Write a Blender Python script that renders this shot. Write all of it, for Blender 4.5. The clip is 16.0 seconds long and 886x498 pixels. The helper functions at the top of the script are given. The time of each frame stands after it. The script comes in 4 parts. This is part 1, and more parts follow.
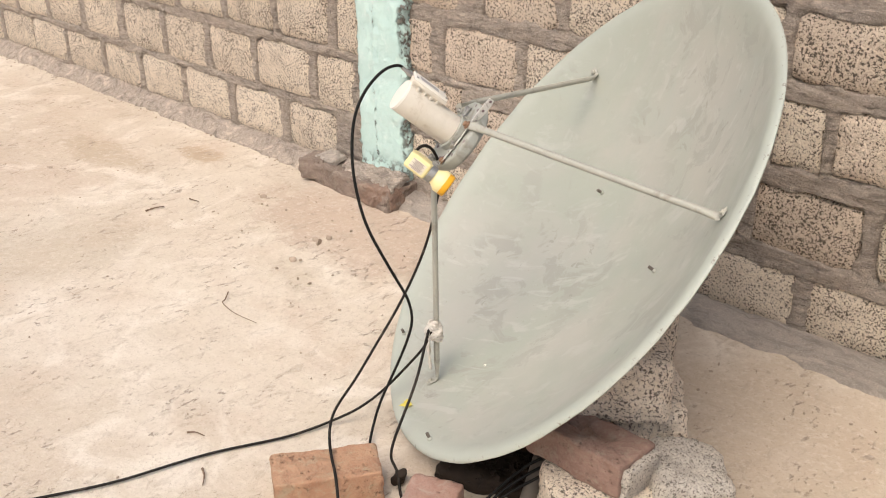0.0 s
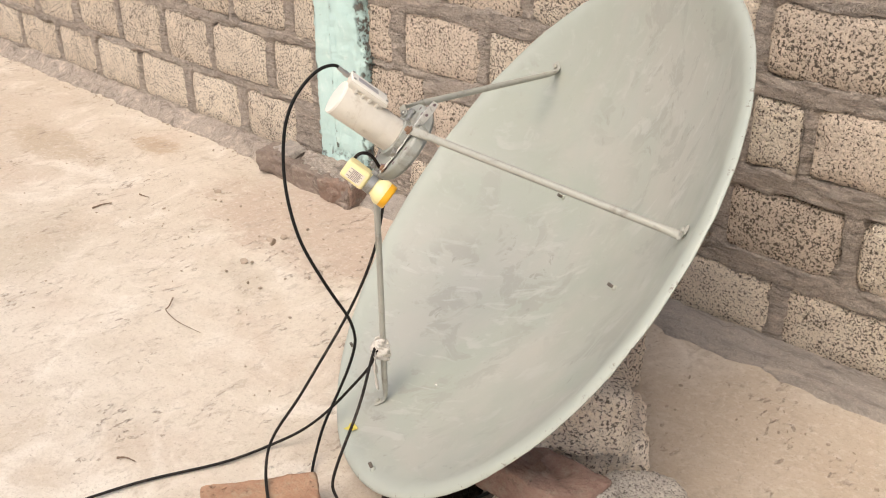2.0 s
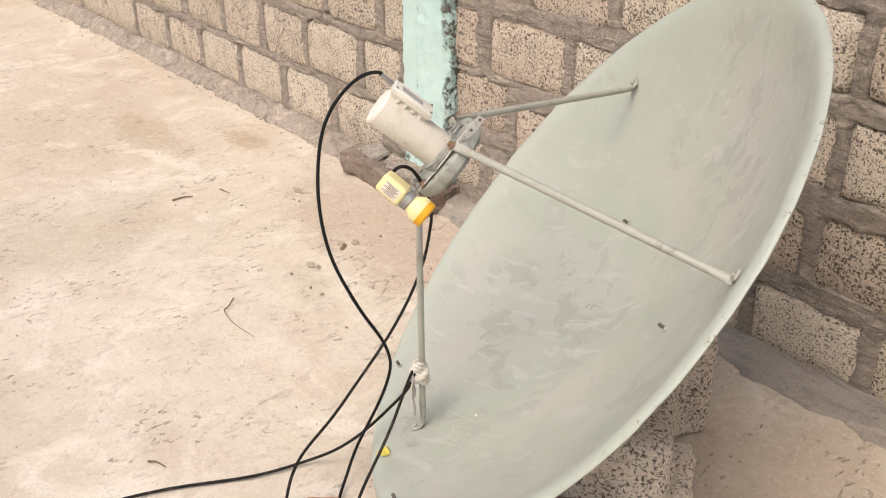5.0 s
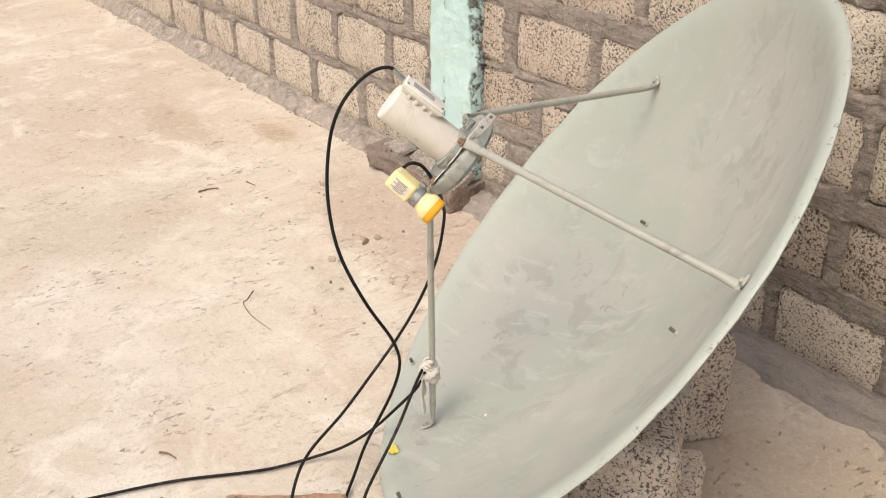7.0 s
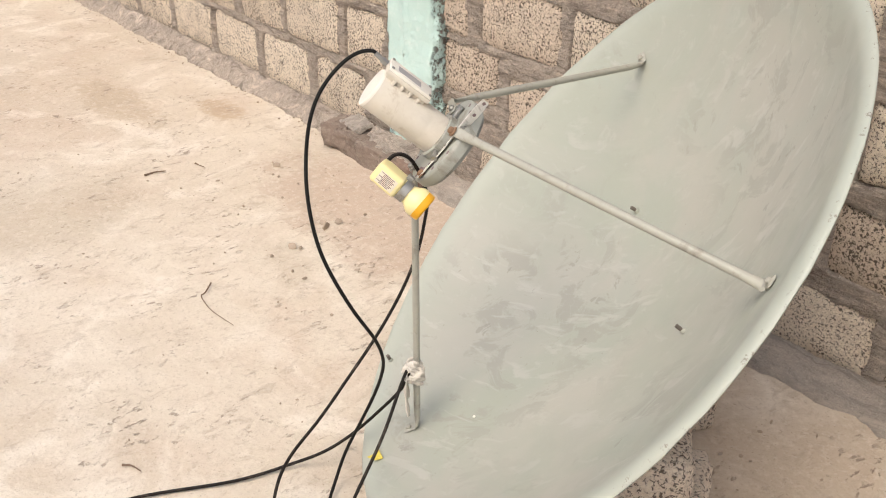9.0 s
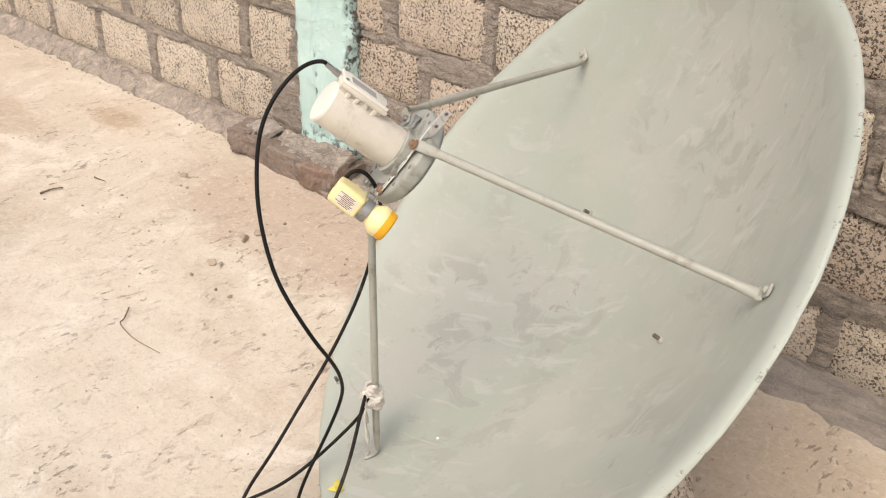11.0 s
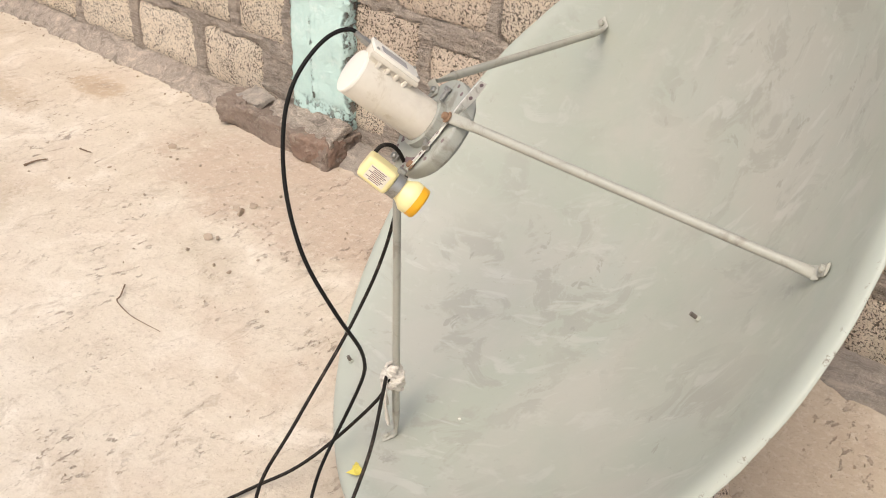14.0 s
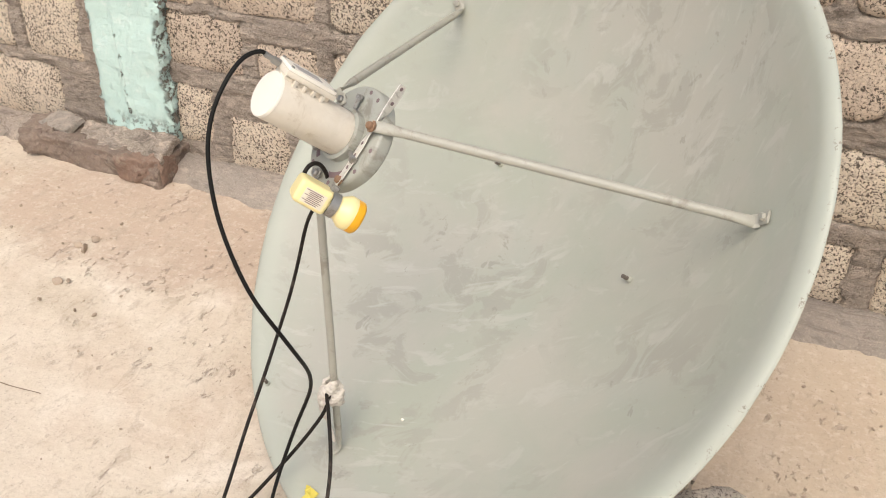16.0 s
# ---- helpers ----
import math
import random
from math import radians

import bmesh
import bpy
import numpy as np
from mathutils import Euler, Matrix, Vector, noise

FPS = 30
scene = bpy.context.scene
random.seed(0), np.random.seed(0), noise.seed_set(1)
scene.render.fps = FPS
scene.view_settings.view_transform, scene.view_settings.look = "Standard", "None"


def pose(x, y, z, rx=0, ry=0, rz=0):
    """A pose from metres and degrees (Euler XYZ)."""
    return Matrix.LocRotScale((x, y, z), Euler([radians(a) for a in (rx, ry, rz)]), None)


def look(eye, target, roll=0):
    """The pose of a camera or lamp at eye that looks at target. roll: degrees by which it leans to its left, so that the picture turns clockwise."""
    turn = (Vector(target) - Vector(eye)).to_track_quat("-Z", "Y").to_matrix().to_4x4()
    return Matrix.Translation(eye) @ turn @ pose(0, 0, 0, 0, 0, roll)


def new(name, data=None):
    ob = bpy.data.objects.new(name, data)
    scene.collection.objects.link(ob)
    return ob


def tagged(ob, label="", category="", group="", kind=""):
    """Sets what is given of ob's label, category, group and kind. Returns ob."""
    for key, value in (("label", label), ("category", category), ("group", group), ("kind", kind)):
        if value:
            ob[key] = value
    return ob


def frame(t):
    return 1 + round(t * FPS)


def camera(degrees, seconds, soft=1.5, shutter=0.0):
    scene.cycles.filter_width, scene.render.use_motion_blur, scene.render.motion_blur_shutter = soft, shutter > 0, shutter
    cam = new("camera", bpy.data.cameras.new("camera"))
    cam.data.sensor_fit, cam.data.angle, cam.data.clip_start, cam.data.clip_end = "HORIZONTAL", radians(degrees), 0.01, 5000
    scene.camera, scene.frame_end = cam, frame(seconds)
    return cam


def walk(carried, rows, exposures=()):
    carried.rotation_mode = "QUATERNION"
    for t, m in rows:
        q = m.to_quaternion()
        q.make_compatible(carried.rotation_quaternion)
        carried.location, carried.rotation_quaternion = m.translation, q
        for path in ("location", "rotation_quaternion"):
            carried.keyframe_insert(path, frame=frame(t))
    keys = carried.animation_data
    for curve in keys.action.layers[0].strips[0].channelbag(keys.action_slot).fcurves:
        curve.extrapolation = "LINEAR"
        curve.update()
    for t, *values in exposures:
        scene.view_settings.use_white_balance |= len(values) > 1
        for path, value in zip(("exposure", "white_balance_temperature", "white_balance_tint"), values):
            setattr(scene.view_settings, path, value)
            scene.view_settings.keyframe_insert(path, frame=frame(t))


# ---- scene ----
cam = camera(46.3, 16.0, soft=1.05)
PATH = [
    (0, (2.561, -2.411, 1.424), (1.324, -1.096, 0.563), -0.2),
    (0.5, (2.57, -2.386, 1.416), (1.321, -1.092, 0.542), -1.0),
    (1, (2.558, -2.341, 1.417), (1.335, -1.035, 0.521), -0.8),
    (1.5, (2.53, -2.276, 1.415), (1.326, -0.96, 0.51), -0.2),
    (2, (2.5, -2.206, 1.422), (1.29, -0.898, 0.515), -0.2),
    (2.5, (2.486, -2.173, 1.417), (1.265, -0.875, 0.509), -0.8),
    (3, (2.478, -2.14, 1.416), (1.219, -0.886, 0.499), -0.5),
    (3.5, (2.491, -2.09, 1.42), (1.201, -0.871, 0.497), -0.1),
    (4, (2.504, -2.041, 1.421), (1.189, -0.846, 0.504), 0.1),
    (4.2, (2.505, -2.03, 1.406), (1.176, -0.849, 0.492), 0.0),
    (6.5, (2.534, -1.952, 1.4), (1.114, -0.879, 0.488), 0.1),
    (7, (2.533, -1.94, 1.398), (1.11, -0.875, 0.481), -0.1),
    (7.5, (2.517, -1.934, 1.393), (1.091, -0.877, 0.47), 0.0),
    (8, (2.473, -1.925, 1.388), (1.083, -0.839, 0.445), 0.5),
    (8.2, (2.455, -1.926, 1.388), (1.08, -0.826, 0.438), 0.6),
    (10.3, (2.23, -1.945, 1.385), (1.035, -0.708, 0.366), 1.0),
    (10.5, (2.219, -1.949, 1.385), (1.045, -0.688, 0.37), 1.2),
    (11, (2.192, -1.953, 1.382), (1.05, -0.648, 0.386), 1.4),
    (11.5, (2.181, -1.956, 1.383), (1.06, -0.617, 0.407), 1.6),
    (12, (2.178, -1.963, 1.385), (1.054, -0.624, 0.414), 1.2),
    (12.5, (2.176, -1.97, 1.382), (1.064, -0.631, 0.398), 1.2),
    (13, (2.164, -1.976, 1.377), (1.045, -0.663, 0.365), 1.1),
    (13.5, (2.129, -1.971, 1.369), (0.984, -0.684, 0.352), 2.1),
    (14, (2.076, -1.977, 1.36), (1.01, -0.647, 0.314), 2.5),
    (14.5, (2.003, -1.992, 1.358), (1.02, -0.608, 0.302), 2.6),
    (15, (1.969, -2.004, 1.368), (1.051, -0.555, 0.34), 2.4),
    (15.5, (1.91, -2.033, 1.378), (1.14, -0.509, 0.337), 2.1),
    (16, (1.834, -2.08, 1.397), (1.174, -0.541, 0.304), 0.6),
]
walk(cam, [(t, look(eye, target, roll)) for t, eye, target, roll in PATH],
     exposures=[(0, 0.28, 6450, 8), (16, 0.28, 6450, 7)])

# ---------- light: hazy overcast sky, a weak wide sun from the open side ----------
world = bpy.data.worlds.new("hazy_sky")
scene.world = world
world.use_nodes = True
wn = world.node_tree
sky = wn.nodes.new("ShaderNodeTexSky")
sky.sky_type, sky.sun_disc = 'NISHITA', False
SUN_EL, SUN_AZ = radians(57), radians(168)
sky.sun_elevation, sky.sun_rotation = SUN_EL, SUN_AZ
sky.dust_density, sky.air_density, sky.ozone_density = 6.0, 1.0, 0.6
wn.links.new(sky.outputs[0], wn.nodes["Background"].inputs[0])
wn.nodes["Background"].inputs[1].default_value = 0.15
sun = new("sun", bpy.data.lights.new("sun", 'SUN'))
sun.data.energy, sun.data.angle, sun.data.color = 1.1, radians(45), (1, 0.95, 0.88)
to_sun = Vector((math.sin(SUN_AZ) * math.cos(SUN_EL), math.cos(SUN_AZ) * math.cos(SUN_EL), math.sin(SUN_EL)))
sun.matrix_world = look(to_sun * 20, (0, 0, 0))


# ---------- the dish's own frame: centre of the strut feet, axis towards the feed ----------
CENTRE = Vector((1.3362, -0.6854, 0.4955))
AXIS = Vector((-0.4862, -0.6106, 0.6251)).normalized()
UP = (Vector((0, 0, 1)) - AXIS * AXIS.z).normalized()
RIGHT = UP.cross(AXIS)
DISH = Matrix(((RIGHT.x, UP.x, AXIS.x, CENTRE.x), (RIGHT.y, UP.y, AXIS.y, CENTRE.y), (RIGHT.z, UP.z, AXIS.z, CENTRE.z), (0, 0, 0, 1)))


# ---------- materials ----------
class Nodes:
    """A small builder for node materials."""

    def __init__(self, name, rough=0.8, metal=0.0, coords="Object"):
        self.m = bpy.data.materials.new(name)
        self.m.use_nodes = True
        self.t = self.m.node_tree
        self.b = self.t.nodes["Principled BSDF"]
        self.b.inputs["Roughness"].default_value, self.b.inputs["Metallic"].default_value = rough, metal
        self.c = self.t.nodes.new("ShaderNodeTexCoord").outputs[coords]

    def put(self, socket, value):
        if hasattr(value, "is_linked"):
            self.t.links.new(value, socket)
        elif isinstance(value, tuple) and len(value) == 3 and socket.type == 'RGBA':
            socket.default_value = (*value, 1)
        else:
            socket.default_value = value

    def moved(self, scale=(1, 1, 1), rot=(0, 0, 0), vec=None):
        n = self.t.nodes.new("ShaderNodeMapping")
        self.put(n.inputs[0], vec or self.c)
        n.inputs["Scale"].default_value, n.inputs["Rotation"].default_value = scale, rot
        return n.outputs[0]

    def noise(self, scale, detail=4.0, rough=0.55, vec=None, warp=0.0, color=False):
        n = self.t.nodes.new("ShaderNodeTexNoise")
        self.put(n.inputs["Vector"], vec or self.c)
        n.inputs["Scale"].default_value, n.inputs["Detail"].default_value = scale, detail
        n.inputs["Roughness"].default_value, n.inputs["Distortion"].default_value = rough, warp
        return n.outputs["Color" if color else "Fac"]

    def cells(self, scale, feature='F1', vec=None, out="Distance"):
        n = self.t.nodes.new("ShaderNodeTexVoronoi")
        n.feature = feature
        self.put(n.inputs["Vector"], vec or self.c)
        n.inputs["Scale"].default_value = scale
        return n.outputs[out]

    def bend(self, amount, scale, vec=None):
        """The coordinates, warped by a noise."""
        v = self.t.nodes.new("ShaderNodeVectorMath")
        v.operation = 'MULTIPLY_ADD'
        self.put(v.inputs[0], self.noise(scale, 2, color=True, vec=vec))
        v.inputs[1].default_value = (amount,) * 3
        self.put(v.inputs[2], vec or self.c)
        return v.outputs[0]

    def ramp(self, fac, a, b, lo=0.0, hi=1.0):
        n = self.t.nodes.new("ShaderNodeMapRange")
        n.interpolation_type = 'SMOOTHSTEP'
        for k, v in zip((0, 1, 2, 3, 4), (fac, a, b, lo, hi)):
            self.put(n.inputs[k], v)
        return n.outputs[0]

    def mix(self, fac, a, b, kind='MIX'):
        n = self.t.nodes.new("ShaderNodeMix")
        n.data_type, n.blend_type = 'RGBA', kind
        self.put(n.inputs[0], fac)
        self.put(n.inputs[6], a)
        self.put(n.inputs[7], b)
        return n.outputs[2]

    def math(self, op, a, b=0.0):
        n = self.t.nodes.new("ShaderNodeMath")
        n.operation = op
        self.put(n.inputs[0], a)
        self.put(n.inputs[1], b)
        return n.outputs[0]

    def axis(self, k):
        n = self.t.nodes.new("ShaderNodeSeparateXYZ")
        self.put(n.inputs[0], self.c)
        return n.outputs[k]

    def each(self):
        return self.t.nodes.new("ShaderNodeObjectInfo").outputs["Random"]

    def bump(self, height, strength, distance):
        n = self.t.nodes.new("ShaderNodeBump")
        n.inputs["Strength"].default_value, n.inputs["Distance"].default_value = strength, distance
        self.put(n.inputs["Height"], height)
        if self.b.inputs["Normal"].links:
            self.t.links.new(self.b.inputs["Normal"].links[0].from_socket, n.inputs["Normal"])
        self.t.links.new(n.outputs[0], self.b.inputs["Normal"])

    def done(self, color, rough=None):
        self.put(self.b.inputs["Base Color"], color)
        if rough is not None:
            self.put(self.b.inputs["Roughness"], rough)
        return self.m


def block_material(name, light, mid, pore, grain=150.0, vary=0.25):
    """Coarse concrete block: pale worm-like grains with dark pores between them, more or fewer from block to block. The
    pores' shade is put into the colour.
    """
    n = Nodes(name, 0.93)
    each = n.each()
    worms = n.noise(grain, 3, 0.62, warp=0.6)
    fine = n.noise(grain * 2.3, 3, 0.65)
    patchy = n.ramp(n.noise(14, 5, 0.65), 0.3, 0.7, -0.045, 0.03)
    level = n.math('ADD', worms, n.math('ADD', patchy, n.ramp(each, 0, 1, -0.02, 0.015)))
    tone = n.mix(n.ramp(level, 0.32, 0.56), light, mid)
    tone = n.mix(n.ramp(fine, 0.40, 0.66, 0, 0.6), tone, light)
    tone = n.mix(n.ramp(n.noise(6, 5, 0.65), 0.40, 0.72, 0, 0.5), tone, mid)
    tone = n.mix(n.ramp(each, 0, 1, 0, vary), tone, mid)
    tone = n.mix(n.ramp(n.noise(5, 6, 0.75, warp=1.2), 0.57, 0.70, 0, 0.4), tone, (0.43, 0.36, 0.29))
    # pores: their inner shade painted as a dark colour
    pores = n.ramp(level, 0.525, 0.595)
    color = n.mix(n.math('MULTIPLY', pores, 0.95), tone, pore)
    color = n.mix(n.ramp(fine, 0.62, 0.72, 0, 0.5), color, pore)
    n.bump(n.math('SUBTRACT', n.noise(34, 4, 0.6), n.math('MULTIPLY', level, 1.1)), 1.0, 0.012)
    n.bump(fine, 0.6, 0.003)
    return n.done(color)


def mortar_material(name="mortar", k=1.8, stretch=4.0, along=1.0, grey=0.0):
    n = Nodes(name, 0.95)
    drag = n.noise(15, 8, 0.74, n.moved((along, 1.0, stretch), (0, 0.25 * (along == 1.0), 0)), 1.3)
    rough = n.noise(55, 6, 0.78, warp=0.5)
    base = n.mix(n.noise(4, 6, 0.65), (0.29 * k, 0.245 * k, 0.205 * k), (0.20 * k, 0.165 * k, 0.138 * k))
    base = n.mix(n.ramp(drag, 0.50, 0.66, 0, 0.9), base, (0.385 * k, 0.325 * k, 0.27 * k))
    base = n.mix(n.ramp(rough, 0.50, 0.68, 0, 0.7), base, (0.125 * k, 0.10 * k, 0.082 * k))
    base = n.mix(n.ramp(n.noise(210, 4, 0.7), 0.50, 0.68, 0, 0.55), base, (0.42 * k, 0.355 * k, 0.29 * k))
    # hollows of the drag marks darkened in the colour, for their shade
    base = n.mix(n.ramp(drag, 0.39, 0.47, 0.8, 0), base, (0.14 * k, 0.115 * k, 0.095 * k))
    base = n.mix(grey, base, (0.30 * k, 0.275 * k, 0.245 * k))
    n.bump(drag, 1.0, 0.024)
    n.bump(rough, 1.0, 0.010)
    n.bump(n.noise(200, 4), 0.7, 0.003)
    return n.done(base)


def floor_material():
    """Cement floor: cream and pinkish patches, whitish laitance, grey-brown scuffs, a few old stains, a broad tan area,
    small chips.
    """
    n = Nodes("cement_floor", 0.8)
    big = n.noise(0.9, 5, 0.6, warp=0.6)
    mid = n.noise(3.0, 6, 0.62, warp=0.7)
    col = n.mix(n.ramp(big, 0.34, 0.64), (0.515, 0.43, 0.335), (0.60, 0.525, 0.43))
    col = n.mix(n.ramp(mid, 0.46, 0.70, 0, 0.75), col, (0.505, 0.405, 0.315))
    col = n.mix(n.ramp(n.noise(2.1, 6, 0.65, n.moved((1, 1, 1), (0, 0, 1.1)), 0.7), 0.53, 0.72, 0, 0.6), col, (0.45, 0.375, 0.285))
    col = n.mix(n.ramp(n.noise(4.2, 7, 0.66, warp=0.9), 0.50, 0.68, 0, 0.75), col, (0.69, 0.62, 0.53))
    wander = n.ramp(n.noise(6, 5, 0.65), 0, 1, -0.5, 0.5)
    # old stains and pale spots; the last entry is a broad darker tan area
    tints = ((-0.79, -0.24, 0.12, 0.07, (0.40, 0.29, 0.19), 0.75), (-1.10, -0.50, 0.30, 0.10, (0.40, 0.31, 0.215), 0.6), (-0.42, -1.05, 0.26, 0.30, (0.45, 0.385, 0.295), 0.5),
              (0.15, -1.30, 0.40, 0.22, (0.68, 0.61, 0.52), 0.35), (0.30, -0.30, 0.62, 0.24, (0.43, 0.325, 0.25), 0.75), (2.05, -0.55, 1.0, 0.75, (0.44, 0.352, 0.258), 0.6))
    for x, y, rx, ry, tint, much in tints:
        dx, dy = n.math('DIVIDE', n.math('SUBTRACT', n.axis(0), x), rx), n.math('DIVIDE', n.math('SUBTRACT', n.axis(1), y), ry)
        far = n.math('ADD', n.math('ADD', n.math('MULTIPLY', dx, dx), n.math('MULTIPLY', dy, dy)), n.math('MULTIPLY', wander, 2.2))
        col = n.mix(n.ramp(far, 0.35, 1.3, much, 0), col, tint)
    scuff = n.noise(21, 7, 0.74, n.moved((1, 0.6, 1), (0, 0, 0.7)), 0.8)
    col = n.mix(n.ramp(scuff, 0.52, 0.66, 0, 0.6), col, (0.385, 0.312, 0.24))
    col = n.mix(n.ramp(n.noise(48, 6, 0.78), 0.48, 0.70, 0, 0.45), col, (0.68, 0.61, 0.515))
    col = n.mix(n.ramp(n.noise(105, 5, 0.8), 0.52, 0.68, 0, 0.5), col, (0.37, 0.295, 0.225))
    patch = n.ramp(n.noise(5, 5, 0.65), 0.47, 0.62)
    chips = n.math('MULTIPLY', n.ramp(n.noise(52, 5, 0.68, n.moved((1, 0.55, 1), (0, 0, 0.5)), 0.4), 0.575, 0.63), patch)
    specks = n.ramp(n.noise(150, 3, 0.6), 0.655, 0.70)
    col = n.mix(n.math('MULTIPLY', chips, 0.75), col, (0.26, 0.20, 0.155))
    col = n.mix(n.math('MULTIPLY', specks, 0.5), col, (0.22, 0.17, 0.13))
    n.bump(n.math('SUBTRACT', n.noise(22, 6, 0.65), n.math('MULTIPLY', chips, 1.2)), 0.6, 0.007)
    n.bump(n.noise(150, 4), 0.45, 0.002)
    return n.done(col, n.ramp(n.noise(12, 4), 0.3, 0.7, 0.7, 0.9))


def paint_material():
    """Pale turquoise paint brushed over rough plaster, chipped along a middle joint and bare in the hollows of its edges."""
    n = Nodes("turquoise_paint", 0.55)
    col = n.mix(n.noise(7, 6, 0.65), (0.45, 0.63, 0.585), (0.57, 0.71, 0.67))
    col = n.mix(n.ramp(n.noise(28, 5, 0.7), 0.52, 0.72, 0, 0.55), col, (0.67, 0.76, 0.72))
    col = n.mix(n.ramp(n.noise(16, 6, 0.7, n.moved((1, 1, 0.4))), 0.56, 0.70, 0, 0.5), col, (0.37, 0.55, 0.51))
    x = n.math('ADD', n.axis(0), n.ramp(n.noise(9, 4), 0, 1, -0.02, 0.02))
    grit = n.noise(34, 6, 0.8)
    seam = n.math('MULTIPLY', n.ramp(n.math('ABSOLUTE', n.math('SUBTRACT', x, 0.026)), 0.001, 0.007, 1, 0), n.ramp(n.noise(31, 6, 0.8), 0.56, 0.61))
    sides = n.math('MULTIPLY', n.ramp(n.math('ABSOLUTE', n.math('SUBTRACT', x, 0.040)), 0.096, 0.114, 0, 1), n.ramp(grit, 0.50, 0.56))
    foot = n.math('MULTIPLY', n.ramp(n.axis(2), 0.09, 0.16, 1, 0), n.ramp(grit, 0.51, 0.56))
    nicks = n.ramp(n.noise(30, 5, 0.7, n.moved((1, 1, 2.2))), 0.70, 0.73)
    worn = n.math('MAXIMUM', n.math('MAXIMUM', n.math('MAXIMUM', seam, sides), foot), nicks)
    bare = n.mix(n.noise(60, 4), (0.10, 0.10, 0.085), (0.26, 0.22, 0.18))
    col = n.mix(worn, col, bare)
    n.bump(n.math('SUBTRACT', n.noise(20, 7, 0.7), n.math('MULTIPLY', worn, 1.2)), 1.0, 0.010)
    n.bump(n.noise(90, 4, 0.65), 0.5, 0.003)
    return n.done(col, n.ramp(n.noise(14, 4), 0.3, 0.7, 0.42, 0.7))


def dish_material():
    """Grey-green hand-brushed paint, dusted in the bowl, with smears, wiped streaks and a lighter rim."""
    n = Nodes("dish_paint", 0.5)
    col = n.mix(n.ramp(n.noise(2.6, 5, 0.6, warp=0.8), 0.36, 0.64), (0.338, 0.352, 0.294), (0.385, 0.374, 0.324))
    col = n.mix(n.ramp(n.noise(5, 4, 0.6), 0.48, 0.70, 0, 0.4), col, (0.335, 0.362, 0.315))
    area = n.ramp(n.noise(2.4, 3), 0.40, 0.58, 0.12, 1.0)
    smear = n.noise(8.0, 6, 0.66, n.moved((1.0, 1.6, 1.0), (0.5, 0.3, 0.8)), 0.9)
    col = n.mix(n.math('MULTIPLY', n.ramp(smear, 0.53, 0.60, 0, 0.62), area), col, (0.295, 0.288, 0.246))
    wiped = n.noise(7, 5, 0.62, n.moved((1.0, 4.5, 1.6), (0.3, 0.9, 0.5)), 0.6)
    col = n.mix(n.math('MULTIPLY', n.ramp(wiped, 0.565, 0.66, 0, 0.6), area), col, (0.445, 0.44, 0.395))
    col = n.mix(n.ramp(n.noise(15, 5, 0.65, n.moved((1.0, 1.8, 1.0), (0.2, 0.9, 0.3)), 0.8), 0.56, 0.70, 0, 0.4), col, (0.44, 0.44, 0.395))
    drops = n.math('MULTIPLY', n.ramp(n.noise(21, 4, 0.6, warp=0.5), 0.655, 0.69, 0, 0.55), area)
    col = n.mix(drops, col, (0.25, 0.242, 0.205))
    col = n.mix(n.ramp(n.noise(260, 2), 0.73, 0.78, 0, 0.6), col, (0.23, 0.21, 0.17))
    off = n.t.nodes.new("ShaderNodeVectorMath")
    off.operation = 'SUBTRACT'
    n.put(off.inputs[0], n.c)
    off.inputs[1].default_value = CENTRE
    arm = n.t.nodes.new("ShaderNodeVectorMath")
    arm.operation = 'CROSS_PRODUCT'
    n.put(arm.inputs[0], off.outputs[0])
    arm.inputs[1].default_value = AXIS
    size = n.t.nodes.new("ShaderNodeVectorMath")
    size.operation = 'LENGTH'
    n.put(size.inputs[0], arm.outputs[0])
    out = n.math('ADD', size.outputs["Value"], n.ramp(n.noise(9, 4), 0, 1, -0.02, 0.02))
    # lighter green towards the rim
    paler = n.mix(n.noise(6, 5, 0.65), (0.37, 0.395, 0.337), (0.405, 0.412, 0.356))
    col = n.mix(n.ramp(out, 0.535, 0.585, 0, 0.85), col, paler)
    chipped = n.math('MULTIPLY', n.ramp(size.outputs["Value"], 0.594, 0.602), n.ramp(n.noise(75, 5, 0.75), 0.58, 0.64))
    col = n.mix(n.math('MULTIPLY', chipped, 0.8), col, (0.17, 0.14, 0.11))
    n.bump(n.noise(7, 3), 0.12, 0.006)
    n.bump(wiped, 0.10, 0.002)
    n.bump(n.noise(120, 3), 0.10, 0.001)
    return n.done(col, n.ramp(n.noise(6, 4), 0.3, 0.7, 0.38, 0.6))


def brick_material(name, a, b, c):
    """Fired clay: blotched colour, dusty clay films, uneven pits."""
    n = Nodes(name, 0.92)
    col = n.mix(n.ramp(n.noise(13, 6, 0.7, warp=0.7), 0.35, 0.65), a, b)
    col = n.mix(n.ramp(n.noise(26, 6, 0.72, warp=0.6), 0.50, 0.66, 0, 0.8), col, c)
    col = n.mix(n.ramp(n.noise(140, 4, 0.7), 0.50, 0.66, 0, 0.4), col, c)
    pits = n.math('MULTIPLY', n.ramp(n.noise(85, 6, 0.78), 0.58, 0.68), n.ramp(n.noise(22, 4, 0.6), 0.42, 0.60))
    col = n.mix(n.math('MULTIPLY', pits, 0.75), col, (0.12, 0.07, 0.045))
    n.bump(n.math('SUBTRACT', n.noise(45, 7, 0.75), pits), 1.0, 0.010)
    n.bump(n.noise(220, 3), 0.5, 0.002)
    return n.done(col)


